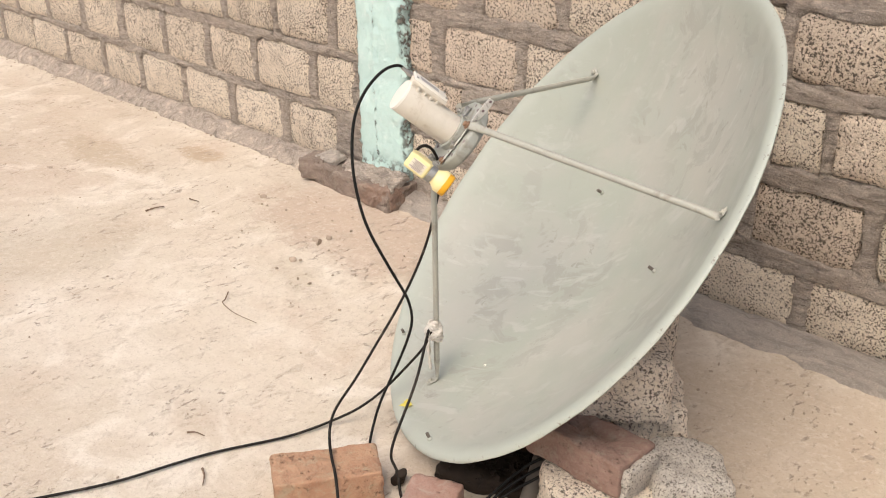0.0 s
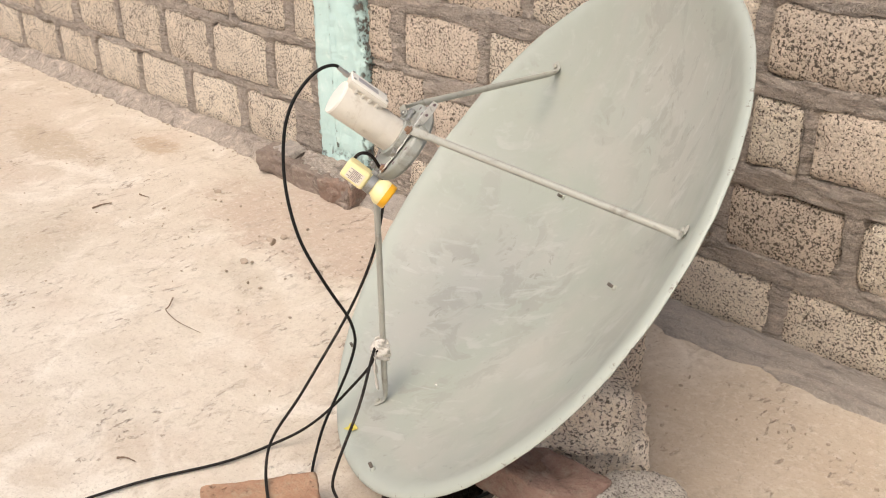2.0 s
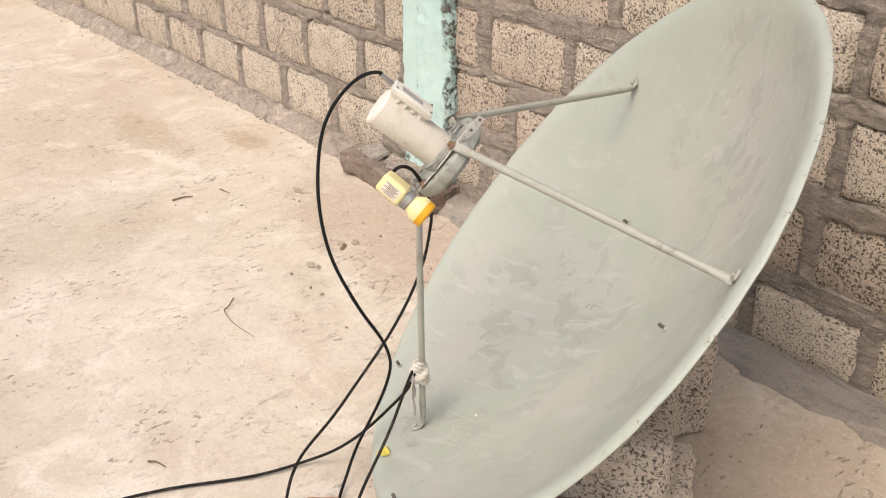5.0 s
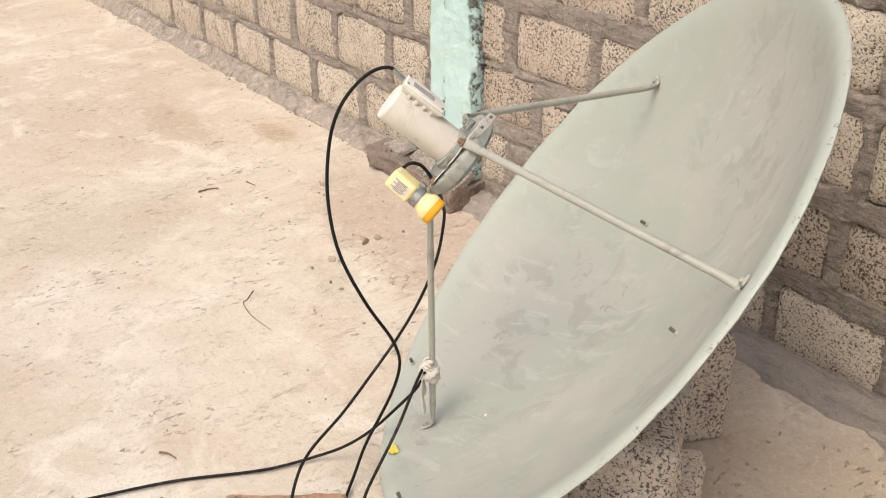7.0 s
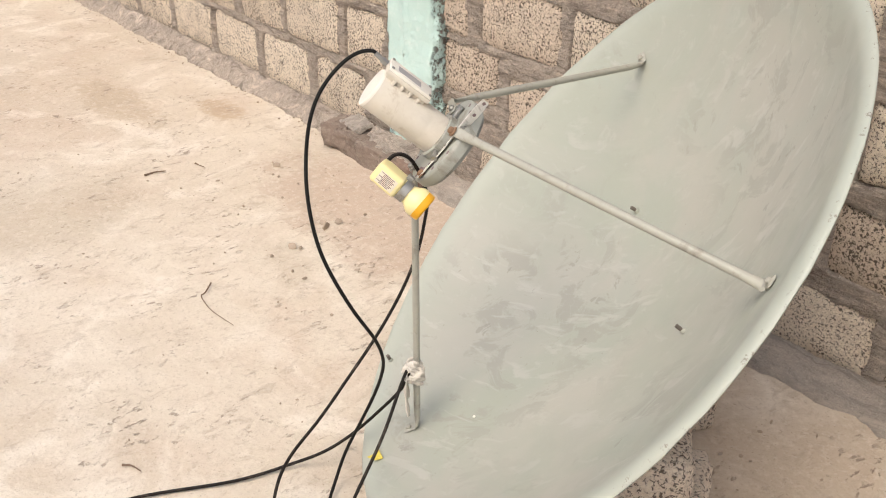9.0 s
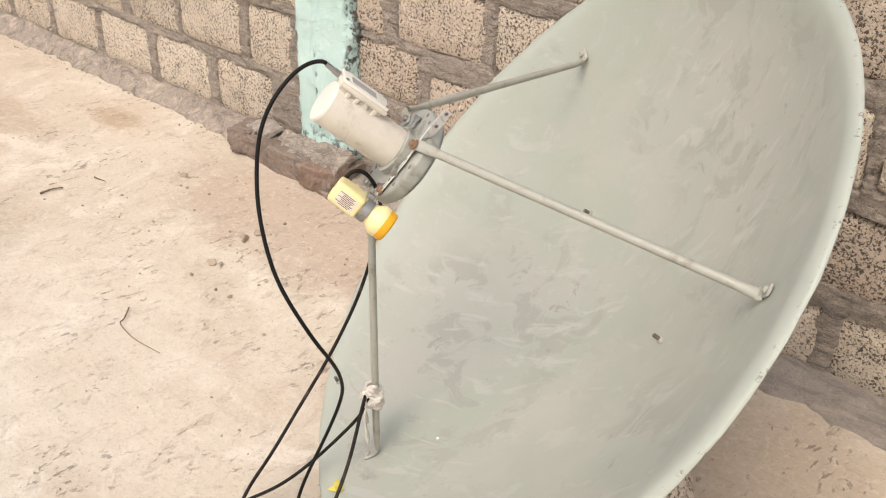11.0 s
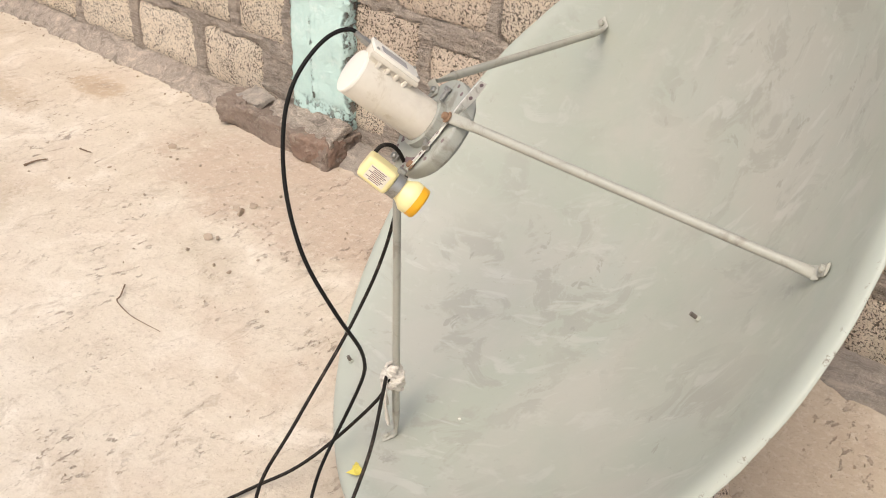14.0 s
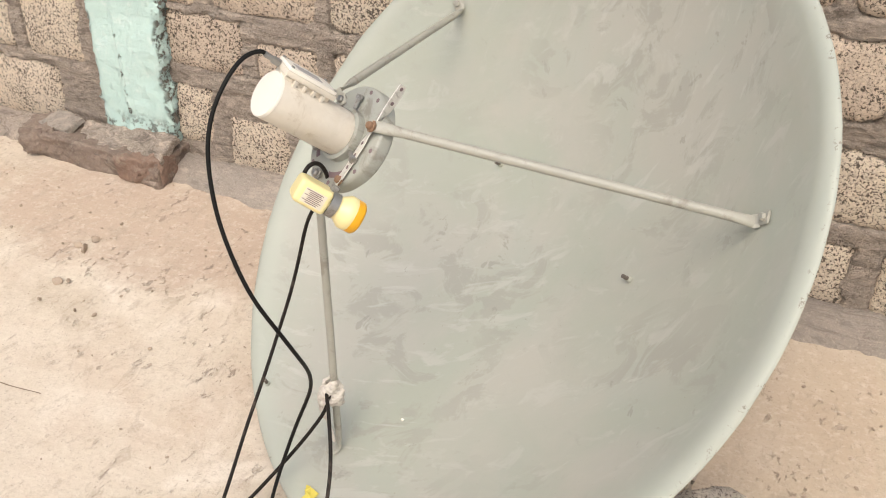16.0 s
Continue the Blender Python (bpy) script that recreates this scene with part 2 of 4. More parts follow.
def plain(name, a, b, rough=0.5, metal=0.0, scale=40.0, relief=0.15, dirt=None):
    n = Nodes(name, rough, metal)
    col = n.mix(n.noise(scale, 5, 0.65), a, b)
    if max(a) < 0.03:
        n.b.inputs["Specular IOR Level"].default_value = 0.12
    if dirt:
        col = n.mix(n.ramp(n.noise(scale * 0.6, 5, 0.7, warp=1.0), 0.52, 0.68, 0, 0.75), col, dirt)
    n.bump(n.noise(scale * 5, 3), relief, 0.001)
    return n.done(col)


BLOCK = block_material("coarse_block", (0.90, 0.785, 0.635), (0.68, 0.565, 0.445), (0.11, 0.082, 0.06), 172)
PINK_BLOCK = block_material("pinkish_coarse_block", (0.80, 0.665, 0.535), (0.56, 0.45, 0.35), (0.10, 0.075, 0.055), 155)
SUPPORT_BLOCK = block_material("grey_coarse_block", (0.92, 0.80, 0.655), (0.73, 0.61, 0.485), (0.145, 0.11, 0.082), 152, 0.1)
GRITTY = block_material("gritty_grey_mortar", (0.76, 0.69, 0.60), (0.55, 0.49, 0.42), (0.21, 0.175, 0.145), 210, 0.1)
MUD = brick_material("muddy_rubble", (0.27, 0.205, 0.165), (0.19, 0.142, 0.113), (0.37, 0.305, 0.25))
SKIRT = mortar_material("trowelled_mortar", 1.75, 1.0, 0.22, 0.3)
PALE_MORTAR = mortar_material("pale_mortar", 1.85, 1.0)
COAT = mortar_material("grey_mortar_coat", 1.75, 1.0, 1.0, 0.35)
MORTAR, FLOOR, PAINT, DISH_PAINT = mortar_material(), floor_material(), paint_material(), dish_material()
ORANGE_BRICK = brick_material("orange_brick", (0.52, 0.31, 0.19), (0.42, 0.225, 0.135), (0.48, 0.36, 0.235))
PINK_BRICK = brick_material("pink_brick", (0.50, 0.315, 0.245), (0.42, 0.24, 0.185), (0.48, 0.36, 0.28))
DARK_BRICK = brick_material("brownish_brick", (0.33, 0.21, 0.165), (0.26, 0.155, 0.12), (0.34, 0.265, 0.205))
OLD_BRICK = brick_material("muddy_brick", (0.30, 0.20, 0.15), (0.22, 0.145, 0.11), (0.31, 0.245, 0.19))
STRUT_PAINT = plain("strut_paint", (0.39, 0.375, 0.32), (0.30, 0.29, 0.245), 0.45, 0.0, 30, 0.15, (0.23, 0.205, 0.165))
PLATE_PAINT = plain("plate_paint", (0.38, 0.385, 0.34), (0.27, 0.27, 0.235), 0.45, 0.0, 30, 0.2, (0.20, 0.18, 0.145))
LNB_WHITE = plain("weathered_white_enamel", (0.74, 0.69, 0.60), (0.55, 0.49, 0.40), 0.5, 0.0, 24, 0.4, (0.42, 0.345, 0.245))
CAP_WHITE = plain("clean_white_plastic", (0.82, 0.78, 0.70), (0.74, 0.70, 0.62), 0.4, 0.0, 20, 0.05)
CREAM = plain("cream_plastic", (0.80, 0.70, 0.36), (0.76, 0.64, 0.31), 0.35, 0.0, 20, 0.05)
YELLOW = plain("yellow_cap_plastic", (0.80, 0.42, 0.015), (0.72, 0.33, 0.01), 0.4, 0.0, 60, 0.05)
STEEL = plain("galvanised_steel", (0.40, 0.39, 0.36), (0.27, 0.26, 0.24), 0.42, 0.7, 90, 0.1, (0.20, 0.18, 0.15))
STRAP = plain("bright_galvanised_strap", (0.80, 0.78, 0.73), (0.60, 0.57, 0.52), 0.35, 0.25, 70, 0.15, (0.34, 0.31, 0.27))
RUST = plain("rusty_bolt", (0.21, 0.11, 0.06), (0.30, 0.20, 0.13), 0.85, 0.2, 150, 0.4)
# steel with the shade on bolt ends and brace put into its colour
DARK_STEEL = plain("shade_dark_steel", (0.10, 0.085, 0.072), (0.16, 0.13, 0.105), 0.7, 0.1, 40, 0.3)
BLACK = plain("black_cable_sheath", (0.009, 0.0085, 0.008), (0.014, 0.013, 0.012), 0.5, 0.0, 60, 0.1)
DUSTY_BLACK = plain("dusty_cable_sheath", (0.014, 0.012, 0.011), (0.022, 0.018, 0.015), 0.6, 0.0, 45, 0.2, (0.07, 0.056, 0.045))
RAG = plain("dirty_white_rag", (0.70, 0.65, 0.58), (0.48, 0.43, 0.37), 0.95, 0.0, 70, 0.6, (0.33, 0.285, 0.24))
PAPER = plain("label_paper", (0.72, 0.66, 0.54), (0.64, 0.57, 0.45), 0.7, 0.0, 90, 0.05)
INK = plain("label_print", (0.16, 0.11, 0.12), (0.22, 0.16, 0.16), 0.8, 0.0, 90, 0.05)
GREY_PRINT = plain("grey_label_print", (0.42, 0.40, 0.38), (0.33, 0.31, 0.30), 0.7, 0.0, 300, 0.05)
TWIG = plain("dry_twig", (0.14, 0.09, 0.06), (0.22, 0.15, 0.10), 0.9, 0.0, 120, 0.4)
STONE = plain("grit", (0.44, 0.355, 0.275), (0.30, 0.235, 0.18), 0.95, 0.0, 120, 0.5)
# near-black: black plastic, and the deep shade under the dish put into colour
SHADE_AND_SCRAP = plain("dark_shade_and_scrap", (0.022, 0.017, 0.014), (0.045, 0.031, 0.022), 0.7, 0.0, 60, 0.4)
LEAF = plain("yellow_leaf", (0.62, 0.52, 0.10), (0.50, 0.40, 0.06), 0.7, 0.0, 90, 0.3)


# ---------- mesh helpers ----------
BASE = {}


def thing(name, at, label, category, group=""):
    """An empty at the base of a thing, for its parts."""
    ob = new(name)
    ob.empty_display_size = 0.05
    ob.location = at
    BASE[ob.name] = Vector(at)
    return tagged(ob, label, category, group)


def part(name, bm, material, parent=None, label="", smooth=False):
    """Links a bmesh, given in world coordinates, as one mesh object."""
    bmesh.ops.recalc_face_normals(bm, faces=bm.faces)
    me = bpy.data.meshes.new(name)
    bm.to_mesh(me)
    bm.free()
    me.materials.append(material)
    if smooth:
        me.polygons.foreach_set("use_smooth", [True] * len(me.polygons))
        me.set_sharp_from_angle(angle=radians(50))
    ob = new(name, me)
    if parent is not None:
        ob.parent = parent
        ob.matrix_parent_inverse = Matrix.Translation(-BASE.get(parent.name, Vector()))
    return tagged(ob, label)


def wob(p, scale, amount, seed=0.0):
    return amount * noise.noise(Vector(p) * scale + Vector((seed, seed * 1.7, -seed)))


def curve_points(points, step=6):
    """Catmull-Rom through the points."""
    pts = [Vector(p) for p in points]
    pts = [2 * pts[0] - pts[1]] + pts + [2 * pts[-1] - pts[-2]]
    out = []
    for a, b, c, d in zip(pts, pts[1:], pts[2:], pts[3:]):
        for k in range(step):
            t = k / step
            out.append(0.5 * (2 * b + (c - a) * t + (2 * a - 5 * b + 4 * c - d) * t * t + (3 * b - a - 3 * c + d) * t ** 3))
    return out + [pts[-2]]


def sweep(bm, points, sizes, seg=10, side=None):
    """A closed tube along points; sizes: one (across, thick) pair of half-widths for each point."""
    rings, n = [], len(points)
    ref = side or Vector((0.3, 0.2, 0.93))
    for k, p in enumerate(points):
        d = (points[min(k + 1, n - 1)] - points[max(k - 1, 0)]).normalized()
        u = ref - d * ref.dot(d)
        u = u.normalized() if u.length > 1e-4 else d.orthogonal().normalized()
        ref = u if side is None else side
        v = d.cross(u)
        a, b = sizes[k] if isinstance(sizes, list) else sizes
        rings.append([bm.verts.new(p + u * a * math.cos(j * math.tau / seg) + v * b * math.sin(j * math.tau / seg)) for j in range(seg)])
    for r, s in zip(rings, rings[1:]):
        for j in range(seg):
            bm.faces.new((r[j], r[(j + 1) % seg], s[(j + 1) % seg], s[j]))
    bm.faces.new(rings[0][::-1])
    bm.faces.new(rings[-1])
    return bm


def turned(bm, profile, m, seg=48, closed=True):
    """A body of revolution about z of m from (radius, height) pairs."""
    rings = []
    for r, h in profile:
        if r < 1e-6:
            rings.append([bm.verts.new(m @ Vector((0, 0, h)))])
        else:
            rings.append([bm.verts.new(m @ Vector((r * math.cos(k * math.tau / seg), r * math.sin(k * math.tau / seg), h))) for k in range(seg)])
    for a, b in zip(rings, rings[1:]):
        for k in range(seg):
            q = (k + 1) % seg
            if len(a) == 1 and len(b) == 1:
                continue
            if len(a) == 1:
                bm.faces.new((a[0], b[q], b[k]))
            elif len(b) == 1:
                bm.faces.new((a[k], a[q], b[0]))
            else:
                bm.faces.new((a[k], a[q], b[q], b[k]))
    return bm


def cuboid(bm, m, sx, sy, sz, bevel=0.0, seg=2):
    """A box of full sizes about the origin of m, with rounded edges."""
    made = bmesh.ops.create_cube(bm, size=1, matrix=Matrix.Diagonal((sx, sy, sz, 1)))
    if bevel:
        edges = list({e for v in made["verts"] for e in v.link_edges})
        done = bmesh.ops.bevel(bm, geom=edges, offset=bevel, segments=seg, profile=0.6, affect='EDGES')
        verts = list({v for f in done["faces"] for v in f.verts} | {v for v in made["verts"] if v.is_valid})
    else:
        verts = made["verts"]
    bmesh.ops.transform(bm, matrix=m, verts=verts)
    return bm


def rough_body(m, sx, sy, sz, cuts=10, round_off=0.018, rough=0.006, seed=0.0, dents=()):
    """A worn solid block: subdivided, rounded, uneven, with dents (centre, radius, depth) in its top."""
    bm = bmesh.new()
    bmesh.ops.create_cube(bm, size=2)
    bmesh.ops.subdivide_edges(bm, edges=bm.edges[:], cuts=cuts, use_grid_fill=True)
    h = Vector((sx / 2, sy / 2, sz / 2))
    for v in bm.verts:
        p = Vector(v.co[k] * h[k] for k in range(3))
        core = Vector(max(-h[k] + round_off, min(h[k] - round_off, p[k])) for k in range(3))
        out = p - core
        if out.length > 1e-6:
            p = core + out.normalized() * round_off
        nrm = out.normalized() if out.length > 1e-6 else p.normalized()
        p += nrm * (wob(p, 9, rough * 1.6, seed) + wob(p, 34, rough, seed + 3) + wob(p, 90, rough * 0.5, seed + 7))
        for cx, cy, ra, rb, deep in dents:
            if v.co.z > 0.98:
                d = ((p.x - cx) / ra) ** 2 + ((p.y - cy) / rb) ** 2
                if d < 1:
                    p.z -= deep * (1 - d) ** 0.5
        v.co = m @ p
    return bm


# ---------- ground ----------
def ground():
    """One sheet: a fine, slightly uneven middle, and coarse flat ground to the horizon."""
    bm = bmesh.new()
    xs = [-60, -20, -8] + [-4 + 0.06 * k for k in range(126)] + [8, 20, 60]
    ys = [-60, -20, -8] + [-3.2 + 0.06 * k for k in range(59)] + [8, 20, 60]
    grid = []
    for y in ys:
        row = []
        for x in xs:
            near = -4 <= x <= 3.6 and -3.2 <= y <= 0.4
            z = wob((x, y, 0), 1.3, 0.006, 2) + wob((x, y, 0), 6, 0.003, 5) - 0.003 if near else -0.004
            row.append(bm.verts.new((x, y, z)))
        grid.append(row)
    for a, b in zip(grid, grid[1:]):
        for k in range(len(xs) - 1):
            bm.faces.new((a[k], a[k + 1], b[k + 1], b[k]))
    tagged(part("ground", bm, FLOOR, None, "pale cement floor with pinkish stains and small chips", True), kind="structure")


ground()

# ---------- wall of coarse blocks ----------
WALL_X0, WALL_X1, WALL_TOP = -7.0, 5.0, 1.76


COURSES_LEFT = [(0.045, 0.225), (0.246, 0.443), (0.470, 0.670), (0.694, 0.872)]
COURSES_RIGHT = [(0.018, 0.190), (0.236, 0.413), (0.470, 0.648), (0.690, 0.872)]
LEFT = [
    [(-0.525, -0.247), (-0.870, -0.565), (-1.222, -0.906), (-1.553, -1.240), (-1.878, -1.587), (-2.227, -1.908), (-2.572, -2.248), (-2.899, -2.584)],
    [(-0.344, -0.135), (-0.699, -0.382), (-1.010, -0.722), (-1.332, -1.040), (-1.663, -1.361), (-2.012, -1.708), (-2.363, -2.051)],
    [(-0.225, -0.105), (-0.554, -0.259), (-0.872, -0.589), (-1.205, -0.902)],
    [(-0.385, -0.105), (-0.720, -0.420), (-1.050, -0.755)],
]
RIGHT_OF = [
    [(0.309, 0.503), (0.535, 0.83), (0.865, 0.96), (0.985, 1.255), (1.289, 1.579), (1.612, 1.914), (1.968, 2.27)],
    [(0.422, 0.606), (0.64, 0.94), (0.975, 1.10), (1.135, 1.395), (1.430, 1.716), (1.762, 2.06)],
    [(0.135, 0.250), (0.304, 0.607), (0.642, 0.830), (0.865, 1.13), (1.165, 1.425), (1.457, 1.587), (1.614, 1.90), (1.93, 2.23)],
    [(0.120, 0.373), (0.467, 0.759), (0.790, 1.06), (1.095, 1.44), (1.475, 1.762), (1.80, 2.10)],
]


def block_spans():
    """The faces of all blocks, course by course: x0, x1, z0, z1."""
    rnd, out = random.Random(11), []
    for lists, courses, edge, way in ((LEFT, COURSES_LEFT, -0.105, -1), (RIGHT_OF, COURSES_RIGHT, 0.17, 1)):
        for row in range(7):
            z0, z1 = courses[row] if row < 4 else (courses[3][0] + 0.222 * (row - 3), courses[3][1] + 0.222 * (row - 3))
            spans = list(lists[row]) if row < 4 else [(edge + way * 0.30, edge) if way < 0 else (edge, edge + 0.30)]
            while (spans[-1][0] > WALL_X0 + 0.4) if way < 0 else (spans[-1][1] < WALL_X1 - 0.4):
                gap, wide = rnd.uniform(0.028, 0.04), rnd.uniform(0.285, 0.312)
                x = spans[-1][0] - gap - wide if way < 0 else spans[-1][1] + gap
                spans.append((x, x + wide))
            for x0, x1 in spans:
                out.append((x0, x1, z0 + rnd.uniform(-0.004, 0.004), z1 + rnd.uniform(-0.004, 0.004)))
    return out + [(0.150, 0.388, 0.296, 0.452), (0.150, 0.275, 0.075, 0.250)]


BLOCKS = block_spans()


def mortar_wall():
    """The body of the wall; its mortar fills the joints and laps raggedly over the edges of the blocks."""
    bm = bmesh.new()
    xs = np.array([WALL_X0 + 0.5 * k for k in range(7)] + [-3.5 + 0.009 * k for k in range(1, 667)] + [2.5 + 0.5 * k for k in range(1, 6)])
    zs = np.array([-0.02 + 0.009 * k for k in range(126)] + [1.3, 1.5, WALL_TOP])
    X, Z = np.meshgrid(xs, zs)
    near = np.full(X.shape, 9.0)
    for x0, x1, z0, z1 in BLOCKS:
        dx, dz = np.abs(X - (x0 + x1) / 2) - (x1 - x0) / 2, np.abs(Z - (z0 + z1) / 2) - (z1 - z0) / 2
        near = np.minimum(near, np.maximum(dx, dz))
    grid = []
    for i, z in enumerate(zs):
        row = []
        for k, x in enumerate(xs):
            p = (x, 0, z)
            lap = wob(p, 4, 0.011, 1) + wob(p, 16, 0.013, 4) + wob(p, 48, 0.008, 6)
            into = min(1.0, max(0.0, (-0.001 - near[i, k] + lap) / 0.014))
            drag = wob((x * 0.5, 0, z * 2.2), 26, 0.006, 8) + wob((x, 0, z), 60, 0.003, 9)
            y = -0.0095 + wob(p, 6, 0.004, 2) + drag * (1 - into) + 0.026 * into * into * (3 - 2 * into)
            row.append(bm.verts.new((x, y, z)))
        grid.append(row)
    for a, b in zip(grid, grid[1:]):
        for k in range(len(xs) - 1):
            bm.faces.new((a[k], a[k + 1], b[k + 1], b[k]))
    back = [[bm.verts.new((x, 0.16, z)) for x in (WALL_X0, WALL_X1)] for z in (-0.02, WALL_TOP)]
    bm.faces.new((back[0][0], back[1][0], back[1][1], back[0][1]))
    bm.faces.new([r[0] for r in grid] + [back[1][0], back[0][0]])
    bm.faces.new([r[-1] for r in grid] + [back[1][1], back[0][1]])
    bm.faces.new(grid[-1] + [back[1][1], back[1][0]])
    return tagged(part("wall_north", bm, MORTAR, None, "boundary wall of coarse concrete blocks in smeared grey mortar", True), kind="structure")


wall = mortar_wall()


def pillar():
    """A painted concrete pillar that stands a little proud of the wall."""
    bm = bmesh.new()
    rows = []
    nz = 190
    for i in range(nz + 1):
        z = 0.075 + (WALL_TOP - 0.075) * i / nz
        row = []
        for j in range(25):
            u = j / 24
            x = -0.078 + 0.235 * u + wob((u, 0, z), 9, 0.008, 3) * (abs(u - 0.5) * 2) ** 3 + (wob((u, 0, z), 38, 0.010, 8) + wob((u, 0, z), 100, 0.008, 9)) * (abs(u - 0.5) * 2) ** 12
            y = -0.050 + 0.018 * (abs(u - 0.5) * 2) ** 10 + wob((x, 0, z), 9, 0.006, 5) + wob((x, 0, z), 32, 0.003, 6) + wob((u, 0, z), 70, 0.010, 12) * (abs(u - 0.5) * 2) ** 8
            y -= 0.006 * math.exp(-((x - 0.026 + wob((0, 0, z), 7, 0.008, 2)) / 0.012) ** 2)
            if z < 0.11:
                z2 = z + wob((x, 0, 0), 30, 0.015, 4)
            else:
                z2 = z
            row.append(bm.verts.new((x, y, z2)))
        rows.append([bm.verts.new((row[0].co.x + 0.004, 0.03, z))] + row + [bm.verts.new((row[-1].co.x - 0.004, 0.03, z))])
    for a, b in zip(rows, rows[1:]):
        for k in range(len(a) - 1):
            bm.faces.new((a[k], a[k + 1], b[k + 1], b[k]))
    bm.faces.new(rows[0])
    bm.faces.new(rows[-1])
    tagged(part("pillar", bm, PAINT, None, "concrete pillar in chipped pale turquoise paint against the wall", True), kind="structure")


pillar()


def fillet(x0, x1, reach, high, seed, mat):
    """The sloping mortar skirt along the foot of the wall."""
    bm = bmesh.new()
    n = int((x1 - x0) / 0.016)
    rows = []
    for i in range(n + 1):
        x = x0 + (x1 - x0) * i / n
        far = reach + wob((x, 0, 0), 3, 0.035, seed) + wob((x, 0, 0), 14, 0.022, seed + 2) + wob((x, 0, 0), 42, 0.012, seed + 5)
        row = []
        for j in range(14):
            u = j / 13
            y = 0.02 - (far + 0.02) * u
            z = high * (1 - u) ** 1.3 - 0.012 * (u > 0.99) + 0.014 * math.sin(u * math.pi) + (wob((x, y, 0), 14, 0.012, seed) + wob((x, y, 0), 45, 0.009, seed + 4)) * math.sin(math.pi * min(1, u + 0.1))
            row.append(bm.verts.new((x, y, z)))
        rows.append(row)
    for a, b in zip(rows, rows[1:]):
        for k in range(13):
            bm.faces.new((a[k], a[k + 1], b[k + 1], b[k]))
    tagged(part("trim", bm, mat, None, "rough mortar skirt along the foot of the wall", True), kind="structure")


fillet(WALL_X0, -0.24, 0.085, 0.055, 1, PALE_MORTAR)
fillet(0.14, WALL_X1, 0.115, 0.035, 9, SKIRT)


def footing():
    """The lump of mortar and broken brick under the pillar."""
    ob = tagged(part("footing", rough_body(pose(-0.07, -0.058, 0.030, 0, 0, -2), 0.49, 0.165, 0.082, 56, 0.006, 0.008, 2), MUD, None, "mortar footing with broken brick ends under the pillar", True), kind="structure")
    for x, y, z, s, rx, rz, mat, seed in ((0.105, -0.112, 0.038, (0.140, 0.075, 0.070), 3, 6, OLD_BRICK, 1), (-0.262, -0.085, 0.038, (0.10, 0.125, 0.082), -8, 24, MUD, 5),
                                          (-0.205, -0.070, 0.083, (0.12, 0.075, 0.020), 14, -12, COAT, 7), (0.02, -0.084, 0.070, (0.31, 0.095, 0.028), 30, -2, MORTAR, 11)):
        part("brick", rough_body(pose(x, y, z, rx, -4, rz), *s, 30, 0.005, 0.007, seed), mat, ob, "", True)


footing()

# ---------- the dish ----------

def bowl(r):
    """Height of the reflector's face at radius r, from the plane of the strut feet."""
    return -0.135 + r * r / 1.84


def D(x, y, z):
    return DISH @ Vector((x, y, z))


def on_dish(x, y, lift=0.0):
    """A pose on the reflector's face, z along its normal."""
    r = math.hypot(x, y)
    nrm = (RIGHT * (-x / 0.92) + UP * (-y / 0.92) + AXIS).normalized()
    return Matrix.Translation(D(x, y, bowl(r)) + nrm * lift) @ nrm.to_track_quat('Z', 'Y').to_matrix().to_4x4()


dish = thing("satellite_dish", (1.40, -0.60, 0.0), "round grey-green painted satellite dish tilted back on stacked blocks", "satellite dish")
profile = [(0.0, bowl(0))] + [(0.5525 * k / 30, bowl(0.5525 * k / 30)) for k in range(1, 31)]
back_side = [(0.5525 * k / 30, bowl(0.5525 * k / 30) - 0.006) for k in range(30, 0, -1)] + [(0.0, bowl(0) - 0.006)]
bm = turned(bmesh.new(), profile, DISH, 144)
turned(bm, back_side, DISH, 144)
part("reflector", bm, DISH_PAINT, dish, "shallow bowl with brushed grey-green paint and dusty smears", True)
lip = [(q, bowl(q)) for q in (0.552, 0.558, 0.564)] + [(0.569, 0.0412), (0.574, 0.0440), (0.580, 0.0470), (0.586, 0.0491), (0.592, 0.0502), (0.597, 0.0502), (0.6015, 0.0492), (0.6045, 0.0473), (0.6055, 0.0445), (0.6035, 0.042), (0.597, 0.0410), (0.585, 0.0385), (0.572, 0.034), (0.552, bowl(0.552) - 0.0075)]
bm = turned(bmesh.new(), lip, DISH, 144)
for v in bm.verts:
    away = (v.co - CENTRE) - AXIS * (v.co - CENTRE).dot(AXIS)
    if away.length > 0.556:
        v.co += AXIS * (wob(v.co, 16, 0.0022, 3) + wob(v.co, 60, 0.0012, 4)) * min(1, (away.length - 0.556) / 0.02)
part("rim", bm, DISH_PAINT, dish, "rolled rim in lighter pale green paint", True)


def bolt_head(m, r=0.0075, h=0.006, mat=DISH_PAINT, parent=None, label=""):
    bm = bmesh.new()
    turned(bm, [(0, h * 1.1), (r * 0.8, h), (r, h * 0.6), (r, 0), (r * 1.5, -0.0005), (r * 1.5, -0.003), (0, -0.003)], m, 8)
    return part("bolt", bm, mat, parent or dish, label)


for x, y in ((0.215, 0.049), (-0.198, 0.058), (-0.217, -0.526), (0.245, -0.518)):
    bolt_head(on_dish(x, y), 0.0056, 0.006)
    bm = bmesh.new()
    turned(bm, [(0.0036, 0.005), (0.0036, 0.017), (0, 0.0175)], on_dish(x, y), 8)
    part("bolt_end", bm, DARK_STEEL, dish)

